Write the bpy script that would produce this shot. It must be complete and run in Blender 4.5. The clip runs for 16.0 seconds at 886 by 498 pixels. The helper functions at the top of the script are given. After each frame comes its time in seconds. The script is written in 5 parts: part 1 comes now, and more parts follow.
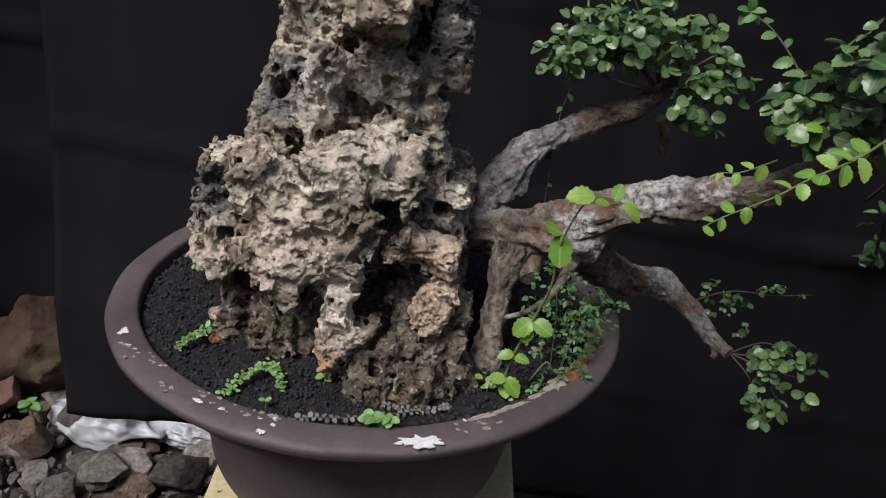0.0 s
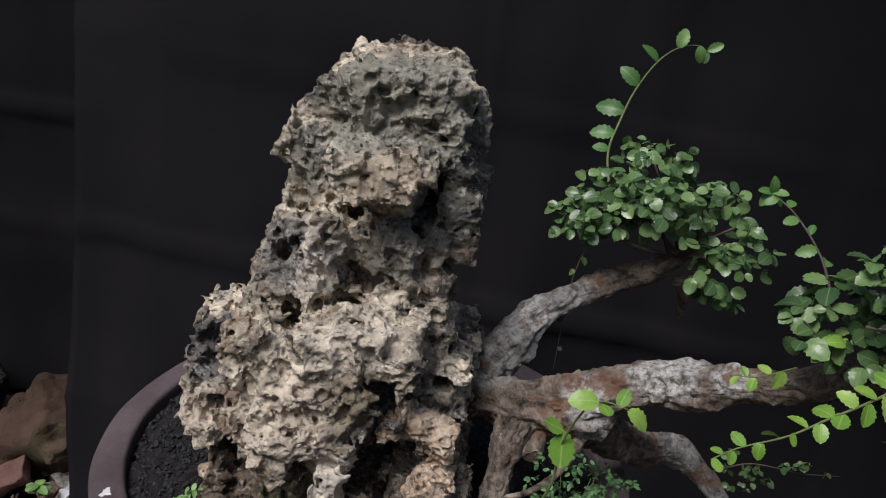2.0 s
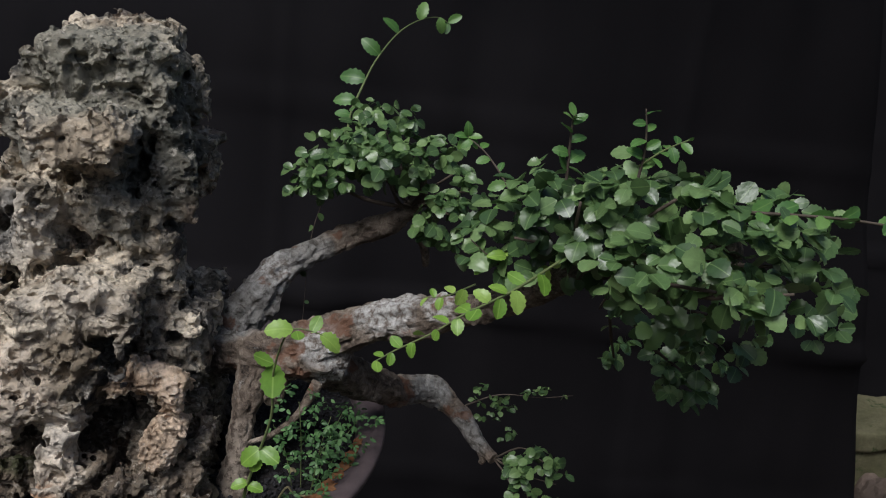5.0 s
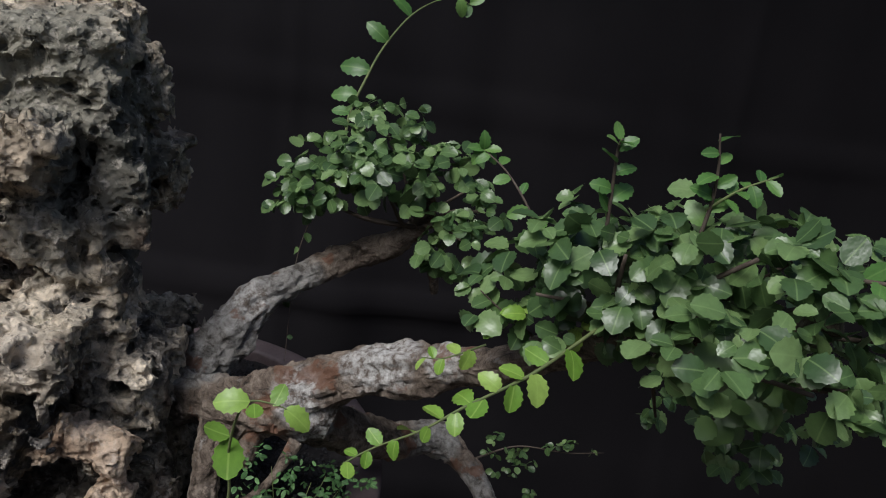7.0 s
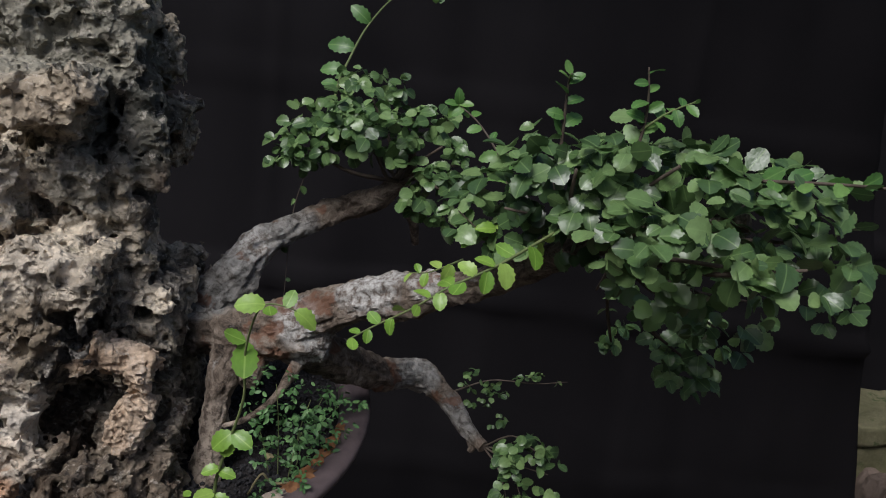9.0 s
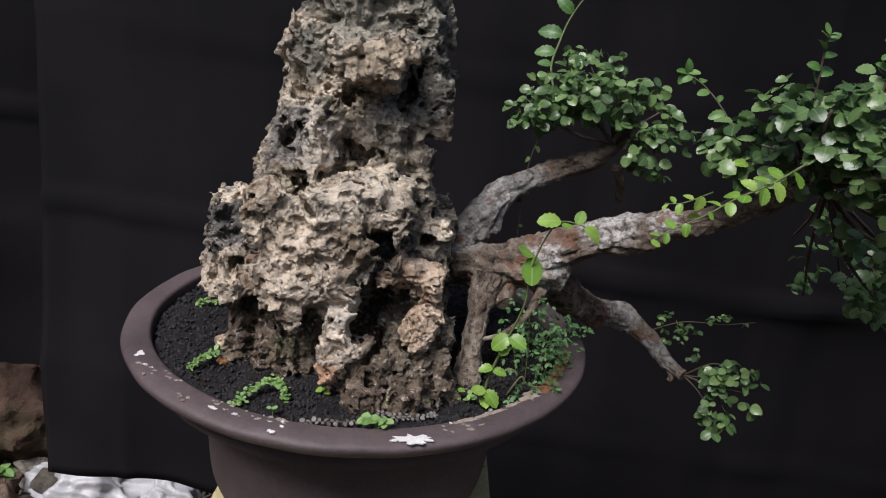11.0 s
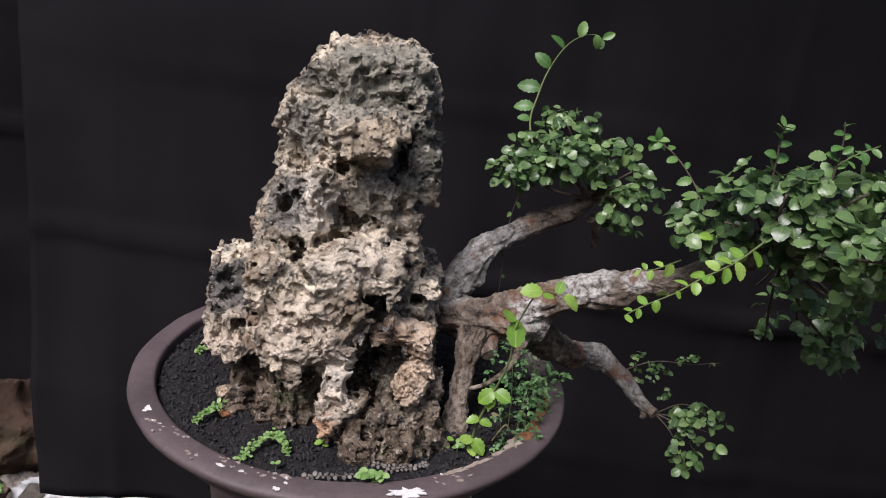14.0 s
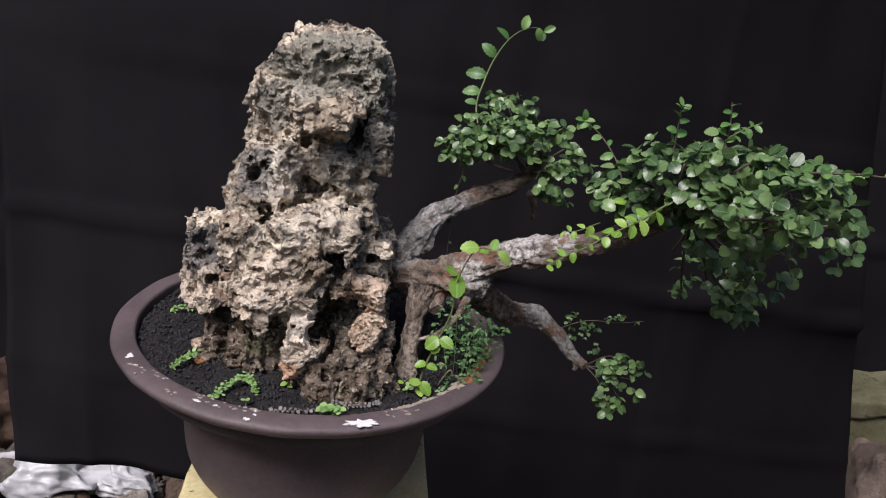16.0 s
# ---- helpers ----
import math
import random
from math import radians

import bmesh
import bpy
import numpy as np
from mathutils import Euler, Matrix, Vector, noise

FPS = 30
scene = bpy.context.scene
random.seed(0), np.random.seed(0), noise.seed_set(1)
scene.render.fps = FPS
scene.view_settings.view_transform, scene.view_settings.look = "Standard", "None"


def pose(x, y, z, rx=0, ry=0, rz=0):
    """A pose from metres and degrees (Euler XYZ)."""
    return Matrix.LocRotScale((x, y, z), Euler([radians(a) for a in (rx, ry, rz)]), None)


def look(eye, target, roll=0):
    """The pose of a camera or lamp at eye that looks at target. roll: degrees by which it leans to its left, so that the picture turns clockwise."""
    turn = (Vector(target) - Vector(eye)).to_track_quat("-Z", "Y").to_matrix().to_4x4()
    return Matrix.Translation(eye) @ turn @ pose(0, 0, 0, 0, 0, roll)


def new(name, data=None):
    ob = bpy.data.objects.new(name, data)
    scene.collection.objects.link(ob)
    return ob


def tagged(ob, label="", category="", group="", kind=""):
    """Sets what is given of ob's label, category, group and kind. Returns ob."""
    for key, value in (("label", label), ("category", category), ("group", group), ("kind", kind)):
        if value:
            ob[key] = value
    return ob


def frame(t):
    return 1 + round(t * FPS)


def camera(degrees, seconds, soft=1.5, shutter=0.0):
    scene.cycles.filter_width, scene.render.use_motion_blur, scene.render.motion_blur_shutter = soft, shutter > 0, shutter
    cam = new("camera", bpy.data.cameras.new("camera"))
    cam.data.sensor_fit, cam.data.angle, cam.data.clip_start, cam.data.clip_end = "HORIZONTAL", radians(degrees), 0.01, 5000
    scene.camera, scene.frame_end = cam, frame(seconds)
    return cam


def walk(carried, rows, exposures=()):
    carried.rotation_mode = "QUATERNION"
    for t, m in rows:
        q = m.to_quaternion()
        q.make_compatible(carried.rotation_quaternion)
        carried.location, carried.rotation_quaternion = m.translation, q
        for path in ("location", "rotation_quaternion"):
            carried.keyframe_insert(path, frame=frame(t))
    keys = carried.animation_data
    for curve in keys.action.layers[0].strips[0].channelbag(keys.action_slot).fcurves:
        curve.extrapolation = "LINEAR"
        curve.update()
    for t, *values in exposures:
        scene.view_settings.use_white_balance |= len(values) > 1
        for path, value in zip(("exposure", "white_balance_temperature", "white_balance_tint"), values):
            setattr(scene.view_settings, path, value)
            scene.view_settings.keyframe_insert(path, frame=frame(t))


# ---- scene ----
cam = camera(56.7, 16.0, soft=1.05)
PATH = [
    (0, (0.082, 0.042, 1.156), (0.073, 1.892, 0.398), 7.0),
    (0.5, (0.079, 0.038, 1.176), (0.039, 1.894, 0.43), 7.2),
    (1, (0.074, 0.046, 1.21), (-0.019, 1.914, 0.502), 6.9),
    (1.5, (0.083, 0.082, 1.234), (-0.038, 1.95, 0.529), 9.3),
    (2, (0.093, 0.108, 1.241), (-0.013, 2.006, 0.619), 8.5),
    (2.5, (0.096, 0.091, 1.247), (0.031, 1.99, 0.622), 7.9),
    (3, (0.123, 0.031, 1.256), (0.23, 1.935, 0.652), 6.5),
    (3.5, (0.159, 0.008, 1.258), (0.299, 1.916, 0.676), 6.5),
    (4, (0.192, 0.019, 1.221), (0.358, 1.919, 0.619), 7.2),
    (4.5, (0.204, 0.013, 1.217), (0.386, 1.922, 0.648), 6.3),
    (5, (0.246, 0.046, 1.224), (0.43, 1.955, 0.654), 6.6),
    (5.2, (0.26, 0.06, 1.227), (0.455, 1.963, 0.641), 6.5),
    (7.3, (0.272, 0.208, 1.229), (0.387, 2.102, 0.597), 7.5),
    (7.5, (0.268, 0.2, 1.225), (0.396, 2.092, 0.59), 7.5),
    (8, (0.266, 0.149, 1.221), (0.455, 2.029, 0.565), 7.0),
    (8.2, (0.269, 0.125, 1.221), (0.475, 2.008, 0.58), 7.0),
    (10.3, (0.17, 0.016, 1.131), (0.309, 1.929, 0.567), 8.2),
    (10.5, (0.132, -0.018, 1.127), (0.268, 1.897, 0.568), 8.2),
    (11, (0.068, -0.077, 1.139), (0.118, 1.841, 0.577), 7.2),
    (11.5, (0.013, -0.122, 1.138), (-0.011, 1.803, 0.594), 7.4),
    (12, (-0.006, -0.133, 1.168), (-0.059, 1.786, 0.607), 7.6),
    (12.5, (-0.008, -0.119, 1.196), (-0.06, 1.804, 0.648), 7.6),
    (13, (0.019, -0.09, 1.238), (-0.008, 1.841, 0.717), 7.4),
    (13.5, (0.038, -0.089, 1.225), (0.098, 1.841, 0.704), 7.3),
    (14, (0.041, -0.114, 1.231), (0.156, 1.797, 0.65), 7.3),
    (14.5, (0.044, -0.164, 1.224), (0.201, 1.735, 0.617), 7.0),
    (15, (0.051, -0.196, 1.234), (0.218, 1.713, 0.661), 7.5),
    (15.5, (0.052, -0.224, 1.237), (0.234, 1.694, 0.698), 7.6),
    (16, (0.057, -0.246, 1.233), (0.254, 1.658, 0.652), 8.2),
]
walk(cam, [(t, look(eye, target, roll)) for t, eye, target, roll in PATH],
     [(0, -0.38, 6060, 11), (1.5, -0.40, 6060, 11), (3.5, -0.54, 6010, 10), (5.0, -0.60, 6010, 9), (8.0, -0.52, 6060, 10), (10.5, -0.36, 6100, 12), (12.0, -0.06, 6150, 15), (16.0, -0.04, 6150, 17)])

# ---- light ----
world = bpy.data.worlds.new("overcast")
scene.world = world
world.use_nodes = True
wn = world.node_tree
sky = wn.nodes.new("ShaderNodeTexSky")
sky.sky_type, sky.sun_disc, sky.sun_elevation, sky.sun_rotation = "NISHITA", False, radians(52), radians(216)
sky.air_density, sky.dust_density, sky.ozone_density = 1.0, 4.0, 1.0
wn.nodes["Background"].inputs[1].default_value = 0.108
wn.links.new(sky.outputs[0], wn.nodes["Background"].inputs[0])
sun_lamp = new("sun", bpy.data.lights.new("sun", "SUN"))
sun_lamp.data.energy, sun_lamp.data.angle, sun_lamp.data.color = 4.0, radians(24), (1.0, 0.96, 0.91)
sun_lamp.matrix_world = look((-1.15, -0.75, 3.4), (0.0, 0.85, 0.9))

# ---- materials ----
def shader(name, rough=0.7, spec=0.4):
    m = bpy.data.materials.new(name)
    m.use_nodes = True
    b = m.node_tree.nodes["Principled BSDF"]
    b.inputs["Roughness"].default_value = rough
    b.inputs["Specular IOR Level"].default_value = spec
    return m, m.node_tree, b

def coords(nt, which="Object", scale=(1, 1, 1)):
    c, k = nt.nodes.new("ShaderNodeTexCoord"), nt.nodes.new("ShaderNodeMapping")
    k.inputs["Scale"].default_value = scale
    nt.links.new(c.outputs[which], k.inputs[0])
    return k.outputs[0]

def noise_tex(nt, at, scale, detail=6, rough=0.6, warp=0.0):
    n = nt.nodes.new("ShaderNodeTexNoise")
    n.inputs["Scale"].default_value, n.inputs["Detail"].default_value = scale, detail
    n.inputs["Roughness"].default_value, n.inputs["Distortion"].default_value = rough, warp
    nt.links.new(at, n.inputs["Vector"])
    return n.outputs["Fac"]

def cells(nt, at, scale, feature="F1"):
    n = nt.nodes.new("ShaderNodeTexVoronoi")
    n.feature = feature
    n.inputs["Scale"].default_value = scale
    nt.links.new(at, n.inputs["Vector"])
    return n.outputs["Distance"]

def ramp(nt, fac, *stops):
    r = nt.nodes.new("ShaderNodeValToRGB")
    e = r.color_ramp.elements
    while len(e) < len(stops):
        e.new(0.5)
    for k, (p, c) in zip(e, stops):
        k.position, k.color = p, (*(c if isinstance(c, tuple) else (c, c, c)), 1)
    nt.links.new(fac, r.inputs[0])
    return r.outputs[0]

def mix(nt, fac, a, b, how="MIX"):
    n = nt.nodes.new("ShaderNodeMix")
    n.data_type, n.blend_type = "RGBA", how
    for socket, v in ((n.inputs["Factor"], fac), (n.inputs["A"], a), (n.inputs["B"], b)):
        if isinstance(v, (int, float)):
            socket.default_value = v
        elif isinstance(v, tuple):
            socket.default_value = (*v, 1)
        else:
            nt.links.new(v, socket)
    return n.outputs["Result"]

def bump(nt, b, height, strength, distance):
    n = nt.nodes.new("ShaderNodeBump")
    n.inputs["Strength"].default_value, n.inputs["Distance"].default_value = strength, distance
    nt.links.new(height, n.inputs["Height"])
    nt.links.new(n.outputs[0], b.inputs["Normal"])

def put(nt, b, colour):
    nt.links.new(colour, b.inputs["Base Color"])

def object_random(nt):
    return nt.nodes.new("ShaderNodeObjectInfo").outputs["Random"]

def blot(nt, at, centre, radius, ragged=0.5):
    """A ragged patch of its own: 1 at its middle, 0 outside."""
    d = nt.nodes.new("ShaderNodeVectorMath")
    d.operation = "DISTANCE"
    d.inputs[1].default_value = centre
    nt.links.new(at, d.inputs[0])
    k = nt.nodes.new("ShaderNodeMath")
    k.operation, k.inputs[1].default_value = "MULTIPLY_ADD", 2 * ragged * radius
    nt.links.new(noise_tex(nt, at, 0.9 / radius, 6, 0.65), k.inputs[0])
    nt.links.new(d.outputs["Value"], k.inputs[2])
    r = nt.nodes.new("ShaderNodeMapRange")
    r.inputs[1].default_value, r.inputs[2].default_value = radius * (0.75 + ragged), radius * (1.15 + ragged)
    r.inputs[3].default_value, r.inputs[4].default_value = 0.85, 0.0
    nt.links.new(k.outputs[0], r.inputs[0])
    return r.outputs[0]

def limestone_material(name, dark, mid, pale, soiled_shaded):
    m, nt, b = shader(name, 0.92, 0.15)
    at = coords(nt)
    c = ramp(nt, noise_tex(nt, at, 13, 7, 0.62, 0.4), (0.37, dark), (0.47, mid), (0.57, pale))
    c = mix(nt, 0.75, c, ramp(nt, noise_tex(nt, at, 70, 8, 0.7), (0.36, 0.28), (0.58, 1.2)), "MULTIPLY")
    if soiled_shaded:
        c = mix(nt, ramp(nt, noise_tex(nt, at, 22, 6, 0.65, 0.8), (0.53, 0.0), (0.60, 0.8)), c, (0.07, 0.068, 0.068))
    c = mix(nt, ramp(nt, noise_tex(nt, at, 31, 5, 0.6), (0.63, 0.0), (0.70, 0.45)), c, (0.11, 0.12, 0.05))
    c = mix(nt, ramp(nt, noise_tex(nt, at, 17, 6, 0.6, 0.5), (0.53, 0.0), (0.63, 0.42)), c, (0.27, 0.165, 0.105))
    if soiled_shaded:
        speck = ramp(nt, noise_tex(nt, at, 60, 6, 0.7), (0.30, 0.45), (0.65, 1.1))
        # own tones, plus shade painted dark in carved hollows and down the right side
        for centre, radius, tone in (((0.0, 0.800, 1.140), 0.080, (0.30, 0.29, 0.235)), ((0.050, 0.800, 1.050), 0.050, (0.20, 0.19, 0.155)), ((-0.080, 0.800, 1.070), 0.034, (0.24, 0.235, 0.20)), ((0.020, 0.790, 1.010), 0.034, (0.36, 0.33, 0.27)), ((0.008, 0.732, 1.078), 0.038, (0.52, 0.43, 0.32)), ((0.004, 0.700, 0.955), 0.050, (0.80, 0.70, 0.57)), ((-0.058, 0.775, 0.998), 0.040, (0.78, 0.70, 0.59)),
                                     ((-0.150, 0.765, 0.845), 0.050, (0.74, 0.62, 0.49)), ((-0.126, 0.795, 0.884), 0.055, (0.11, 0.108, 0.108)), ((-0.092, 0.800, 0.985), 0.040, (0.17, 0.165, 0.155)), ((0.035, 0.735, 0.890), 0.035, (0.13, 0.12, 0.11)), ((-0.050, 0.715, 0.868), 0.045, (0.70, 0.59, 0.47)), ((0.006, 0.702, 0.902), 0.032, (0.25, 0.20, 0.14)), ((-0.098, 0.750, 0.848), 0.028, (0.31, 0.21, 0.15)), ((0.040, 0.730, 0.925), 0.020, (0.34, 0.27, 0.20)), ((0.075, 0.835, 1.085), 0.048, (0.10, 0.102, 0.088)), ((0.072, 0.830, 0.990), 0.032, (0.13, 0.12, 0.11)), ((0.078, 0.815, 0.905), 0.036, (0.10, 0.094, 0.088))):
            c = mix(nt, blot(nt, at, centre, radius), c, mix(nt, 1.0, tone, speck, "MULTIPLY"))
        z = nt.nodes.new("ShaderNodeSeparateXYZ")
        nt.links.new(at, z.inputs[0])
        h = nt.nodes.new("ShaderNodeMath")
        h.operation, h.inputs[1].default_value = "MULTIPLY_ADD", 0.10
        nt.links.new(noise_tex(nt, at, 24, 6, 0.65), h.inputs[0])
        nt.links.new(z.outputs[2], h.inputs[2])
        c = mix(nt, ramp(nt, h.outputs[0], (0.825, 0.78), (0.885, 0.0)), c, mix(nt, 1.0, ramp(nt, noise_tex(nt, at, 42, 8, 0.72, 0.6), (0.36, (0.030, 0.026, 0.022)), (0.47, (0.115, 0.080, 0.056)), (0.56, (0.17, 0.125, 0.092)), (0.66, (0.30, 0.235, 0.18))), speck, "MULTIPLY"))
        # first patch paints the cave's shade; the rest are moss and the pale toe
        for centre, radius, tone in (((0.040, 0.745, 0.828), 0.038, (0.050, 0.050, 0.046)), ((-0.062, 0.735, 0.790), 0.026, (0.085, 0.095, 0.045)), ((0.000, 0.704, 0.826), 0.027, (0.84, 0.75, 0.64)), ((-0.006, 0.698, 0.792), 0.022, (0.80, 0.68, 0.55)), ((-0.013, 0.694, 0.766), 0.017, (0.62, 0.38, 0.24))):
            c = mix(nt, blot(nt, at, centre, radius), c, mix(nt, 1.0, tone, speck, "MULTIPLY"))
    c = mix(nt, ramp(nt, noise_tex(nt, at, 95, 7, 0.72, 0.4), (0.56, 0.0), (0.61, 0.7)), c, mix(nt, 0.55, c, (0.74, 0.67, 0.58)))
    c = mix(nt, ramp(nt, noise_tex(nt, at, 125, 6, 0.7, 0.6), (0.575, 0.0), (0.62, 0.75 if soiled_shaded else 0.35)), c, mix(nt, 0.8, c, (0.035, 0.032, 0.03)))
    put(nt, b, c)
    hgt = mix(nt, 0.5, noise_tex(nt, at, 260, 8, 0.7), ramp(nt, cells(nt, at, 150), (0.1, 0.0), (0.45, 1.0)))
    bump(nt, b, hgt, 1.0, 0.006)
    return m

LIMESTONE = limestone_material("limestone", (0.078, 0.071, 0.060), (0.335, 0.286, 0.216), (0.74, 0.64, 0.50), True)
TANSTONE = limestone_material("tan_limestone", (0.26, 0.185, 0.13), (0.52, 0.395, 0.285), (0.70, 0.555, 0.43), False)

def rubble_material(name, tone):
    m, nt, b = shader(name, 0.9, 0.2)
    at = coords(nt)
    c = ramp(nt, object_random(nt), (0.0, (0.10, 0.092, 0.080)), (0.35, (0.20, 0.185, 0.165)), (0.55, (0.24, 0.165, 0.125)), (0.75, (0.30, 0.28, 0.255)), (1.0, (0.46, 0.43, 0.39)))
    c = mix(nt, 0.9, c, ramp(nt, noise_tex(nt, at, 3, 9, 0.72), (0.32, 0.22), (0.62, 1.35)), "MULTIPLY")
    c = mix(nt, 1.0, c, tone, "MULTIPLY")
    c = mix(nt, ramp(nt, noise_tex(nt, at, 2, 7, 0.65), (0.55, 0.0), (0.68, 0.6)), c, (0.07, 0.085, 0.04))
    put(nt, b, c)
    bump(nt, b, noise_tex(nt, at, 9, 9, 0.75), 0.9, 0.03)
    return m

RUBBLE = rubble_material("rubble", (1.3, 1.24, 1.2))
DARKSTONE = rubble_material("dark_boulder", (0.34, 0.32, 0.30))
PINKSTONE = rubble_material("pink_brown_boulder", (0.38, 0.31, 0.285))

def bark_material():
    m, nt, b = shader("bark", 0.88, 0.2)
    at = coords(nt)
    c = ramp(nt, noise_tex(nt, at, 65, 9, 0.78, 0.5), (0.36, (0.030, 0.024, 0.020)), (0.47, (0.14, 0.108, 0.084)), (0.62, (0.31, 0.255, 0.205)))
    lichen = ramp(nt, noise_tex(nt, at, 48, 9, 0.78, 0.5), (0.58, 0.0), (0.66, 0.7))
    c = mix(nt, lichen, c, ramp(nt, noise_tex(nt, at, 140, 5), (0.3, (0.20, 0.19, 0.17)), (0.7, (0.46, 0.44, 0.41))))
    for centre, radius in (((0.262, 0.805, 0.930), 0.026), ((0.208, 0.806, 0.890), 0.024), ((0.222, 0.815, 0.862), 0.022), ((0.150, 0.880, 0.930), 0.034), ((0.340, 0.925, 0.785), 0.02), ((0.285, 0.795, 0.935), 0.024), ((0.320, 0.770, 0.952), 0.018)):
        c = mix(nt, blot(nt, at, centre, radius), c, ramp(nt, noise_tex(nt, at, 150, 6, 0.7), (0.40, (0.15, 0.12, 0.10)), (0.52, (0.48, 0.465, 0.44)), (0.66, (0.74, 0.73, 0.71))))
    for centre, radius in (((0.125, 0.870, 0.895), 0.040), ((0.185, 0.900, 0.950), 0.032), ((0.110, 0.862, 0.870), 0.030), ((0.330, 0.925, 0.785), 0.030), ((0.385, 0.895, 0.750), 0.030)):
        c = mix(nt, blot(nt, at, centre, radius), c, ramp(nt, noise_tex(nt, at, 110, 7, 0.72, 0.4), (0.38, (0.075, 0.070, 0.062)), (0.50, (0.25, 0.24, 0.225)), (0.62, (0.38, 0.37, 0.35))))
    for centre, radius in (((0.137, 0.772, 0.795), 0.022), ((0.135, 0.764, 0.762), 0.026)):
        c = mix(nt, blot(nt, at, centre, radius), c, ramp(nt, noise_tex(nt, at, 120, 6, 0.7), (0.42, (0.13, 0.10, 0.08)), (0.54, (0.46, 0.38, 0.31))))
    c = mix(nt, ramp(nt, noise_tex(nt, at, 24, 5), (0.60, 0.0), (0.64, 0.7)), c, (0.18, 0.085, 0.05))
    put(nt, b, c)
    h = mix(nt, 0.5, noise_tex(nt, at, 190, 8, 0.75), noise_tex(nt, at, 75, 8, 0.8, 0.4))
    bump(nt, b, h, 1.0, 0.006)
    return m

BARK = bark_material()

def leaf_material(name, deep, mid, fresh, rough=0.36):
    m, nt, b = shader(name, rough, 0.5)
    at = coords(nt)
    c = ramp(nt, object_random(nt), (0.0, deep), (0.55, mid), (1.0, fresh))
    c = mix(nt, 0.55, c, ramp(nt, noise_tex(nt, at, 2.5, 5), (0.3, 0.6), (0.7, 1.25)), "MULTIPLY")
    x = nt.nodes.new("ShaderNodeSeparateXYZ")
    nt.links.new(at, x.inputs[0])
    a = nt.nodes.new("ShaderNodeMath")
    a.operation = "ABSOLUTE"
    nt.links.new(x.outputs[0], a.inputs[0])
    c = mix(nt, ramp(nt, a.outputs[0], (0.012, 0.55), (0.035, 0.0)), c, fresh)
    put(nt, b, c)
    bump(nt, b, noise_tex(nt, at, 3, 2), 0.25, 0.0016)
    t, s = nt.nodes.new("ShaderNodeBsdfTranslucent"), nt.nodes.new("ShaderNodeMixShader")
    nt.links.new(c, t.inputs[0])
    s.inputs[0].default_value = 0.22
    nt.links.new(b.outputs[0], s.inputs[1])
    nt.links.new(t.outputs[0], s.inputs[2])
    nt.links.new(s.outputs[0], nt.nodes["Material Output"].inputs[0])
    return m

LEAF = leaf_material("leaf", (0.052, 0.100, 0.038), (0.106, 0.186, 0.062), (0.21, 0.315, 0.12), 0.31)
FRESH = leaf_material("fresh_leaf", (0.15, 0.30, 0.04), (0.23, 0.39, 0.06), (0.36, 0.52, 0.12), 0.38)
SHOOT = leaf_material("shoot_leaf", (0.06, 0.15, 0.035), (0.10, 0.22, 0.05), (0.17, 0.30, 0.08), 0.42)
WEED = leaf_material("weed_leaf", (0.14, 0.27, 0.075), (0.22, 0.38, 0.11), (0.32, 0.48, 0.17), 0.5)
FERN = leaf_material("fern_leaf", (0.055, 0.125, 0.045), (0.09, 0.20, 0.065), (0.15, 0.28, 0.10), 0.5)
SILVER = leaf_material("silver_leaf", (0.14, 0.13, 0.12), (0.22, 0.20, 0.18), (0.30, 0.28, 0.25), 0.6)

def plain(name, base, other, scale, rough, spec=0.3, relief=0.002, fine=200, stain=None):
    m, nt, b = shader(name, rough, spec)
    at = coords(nt)
    c = ramp(nt, noise_tex(nt, at, scale, 7, 0.65), (0.3, base), (0.7, other))
    if stain:
        c = mix(nt, ramp(nt, noise_tex(nt, at, scale * 2.3, 6, 0.6), (0.60, 0.0), (0.66, 1.0)), c, stain)
    c = mix(nt, 0.35, c, ramp(nt, noise_tex(nt, at, fine, 4), (0.3, 0.55), (0.7, 1.2)), "MULTIPLY")
    put(nt, b, c)
    bump(nt, b, noise_tex(nt, at, fine, 6, 0.7), 0.5, relief)
    return m

CLAY = plain("dark_clay", (0.064, 0.048, 0.050), (0.140, 0.106, 0.108), 9, 0.58, 0.45, 0.0016, 170)
SOIL = plain("soil", (0.010, 0.009, 0.010), (0.030, 0.027, 0.027), 60, 0.95, 0.15, 0.004, 300)
GRAIN = plain("soil_grain", (0.010, 0.010, 0.012), (0.040, 0.038, 0.041), 90, 0.8, 0.3, 0.001, 500)
CLOTH = plain("black_cloth", (0.0056, 0.0051, 0.0062), (0.0100, 0.0090, 0.0104), 2.2, 0.9, 0.12, 0.0006, 900)
PAINT = plain("yellow_paint", (0.52, 0.43, 0.20), (0.66, 0.58, 0.34), 12, 0.75, 0.25, 0.001, 150, (0.03, 0.028, 0.02))
CHIP = plain("white_paint", (0.70, 0.68, 0.66), (0.80, 0.78, 0.76), 60, 0.8, 0.2, 0.001, 400)
SPLASH = plain("pale_splash", (0.26, 0.20, 0.19), (0.52, 0.45, 0.42), 80, 0.85, 0.2, 0.001, 400)
MORTAR = plain("dried_mortar", (0.24, 0.19, 0.15), (0.42, 0.36, 0.30), 70, 0.9, 0.2, 0.002, 300)
RUST = plain("rust_stain", (0.20, 0.085, 0.04), (0.30, 0.15, 0.07), 50, 0.9, 0.2, 0.002, 300)
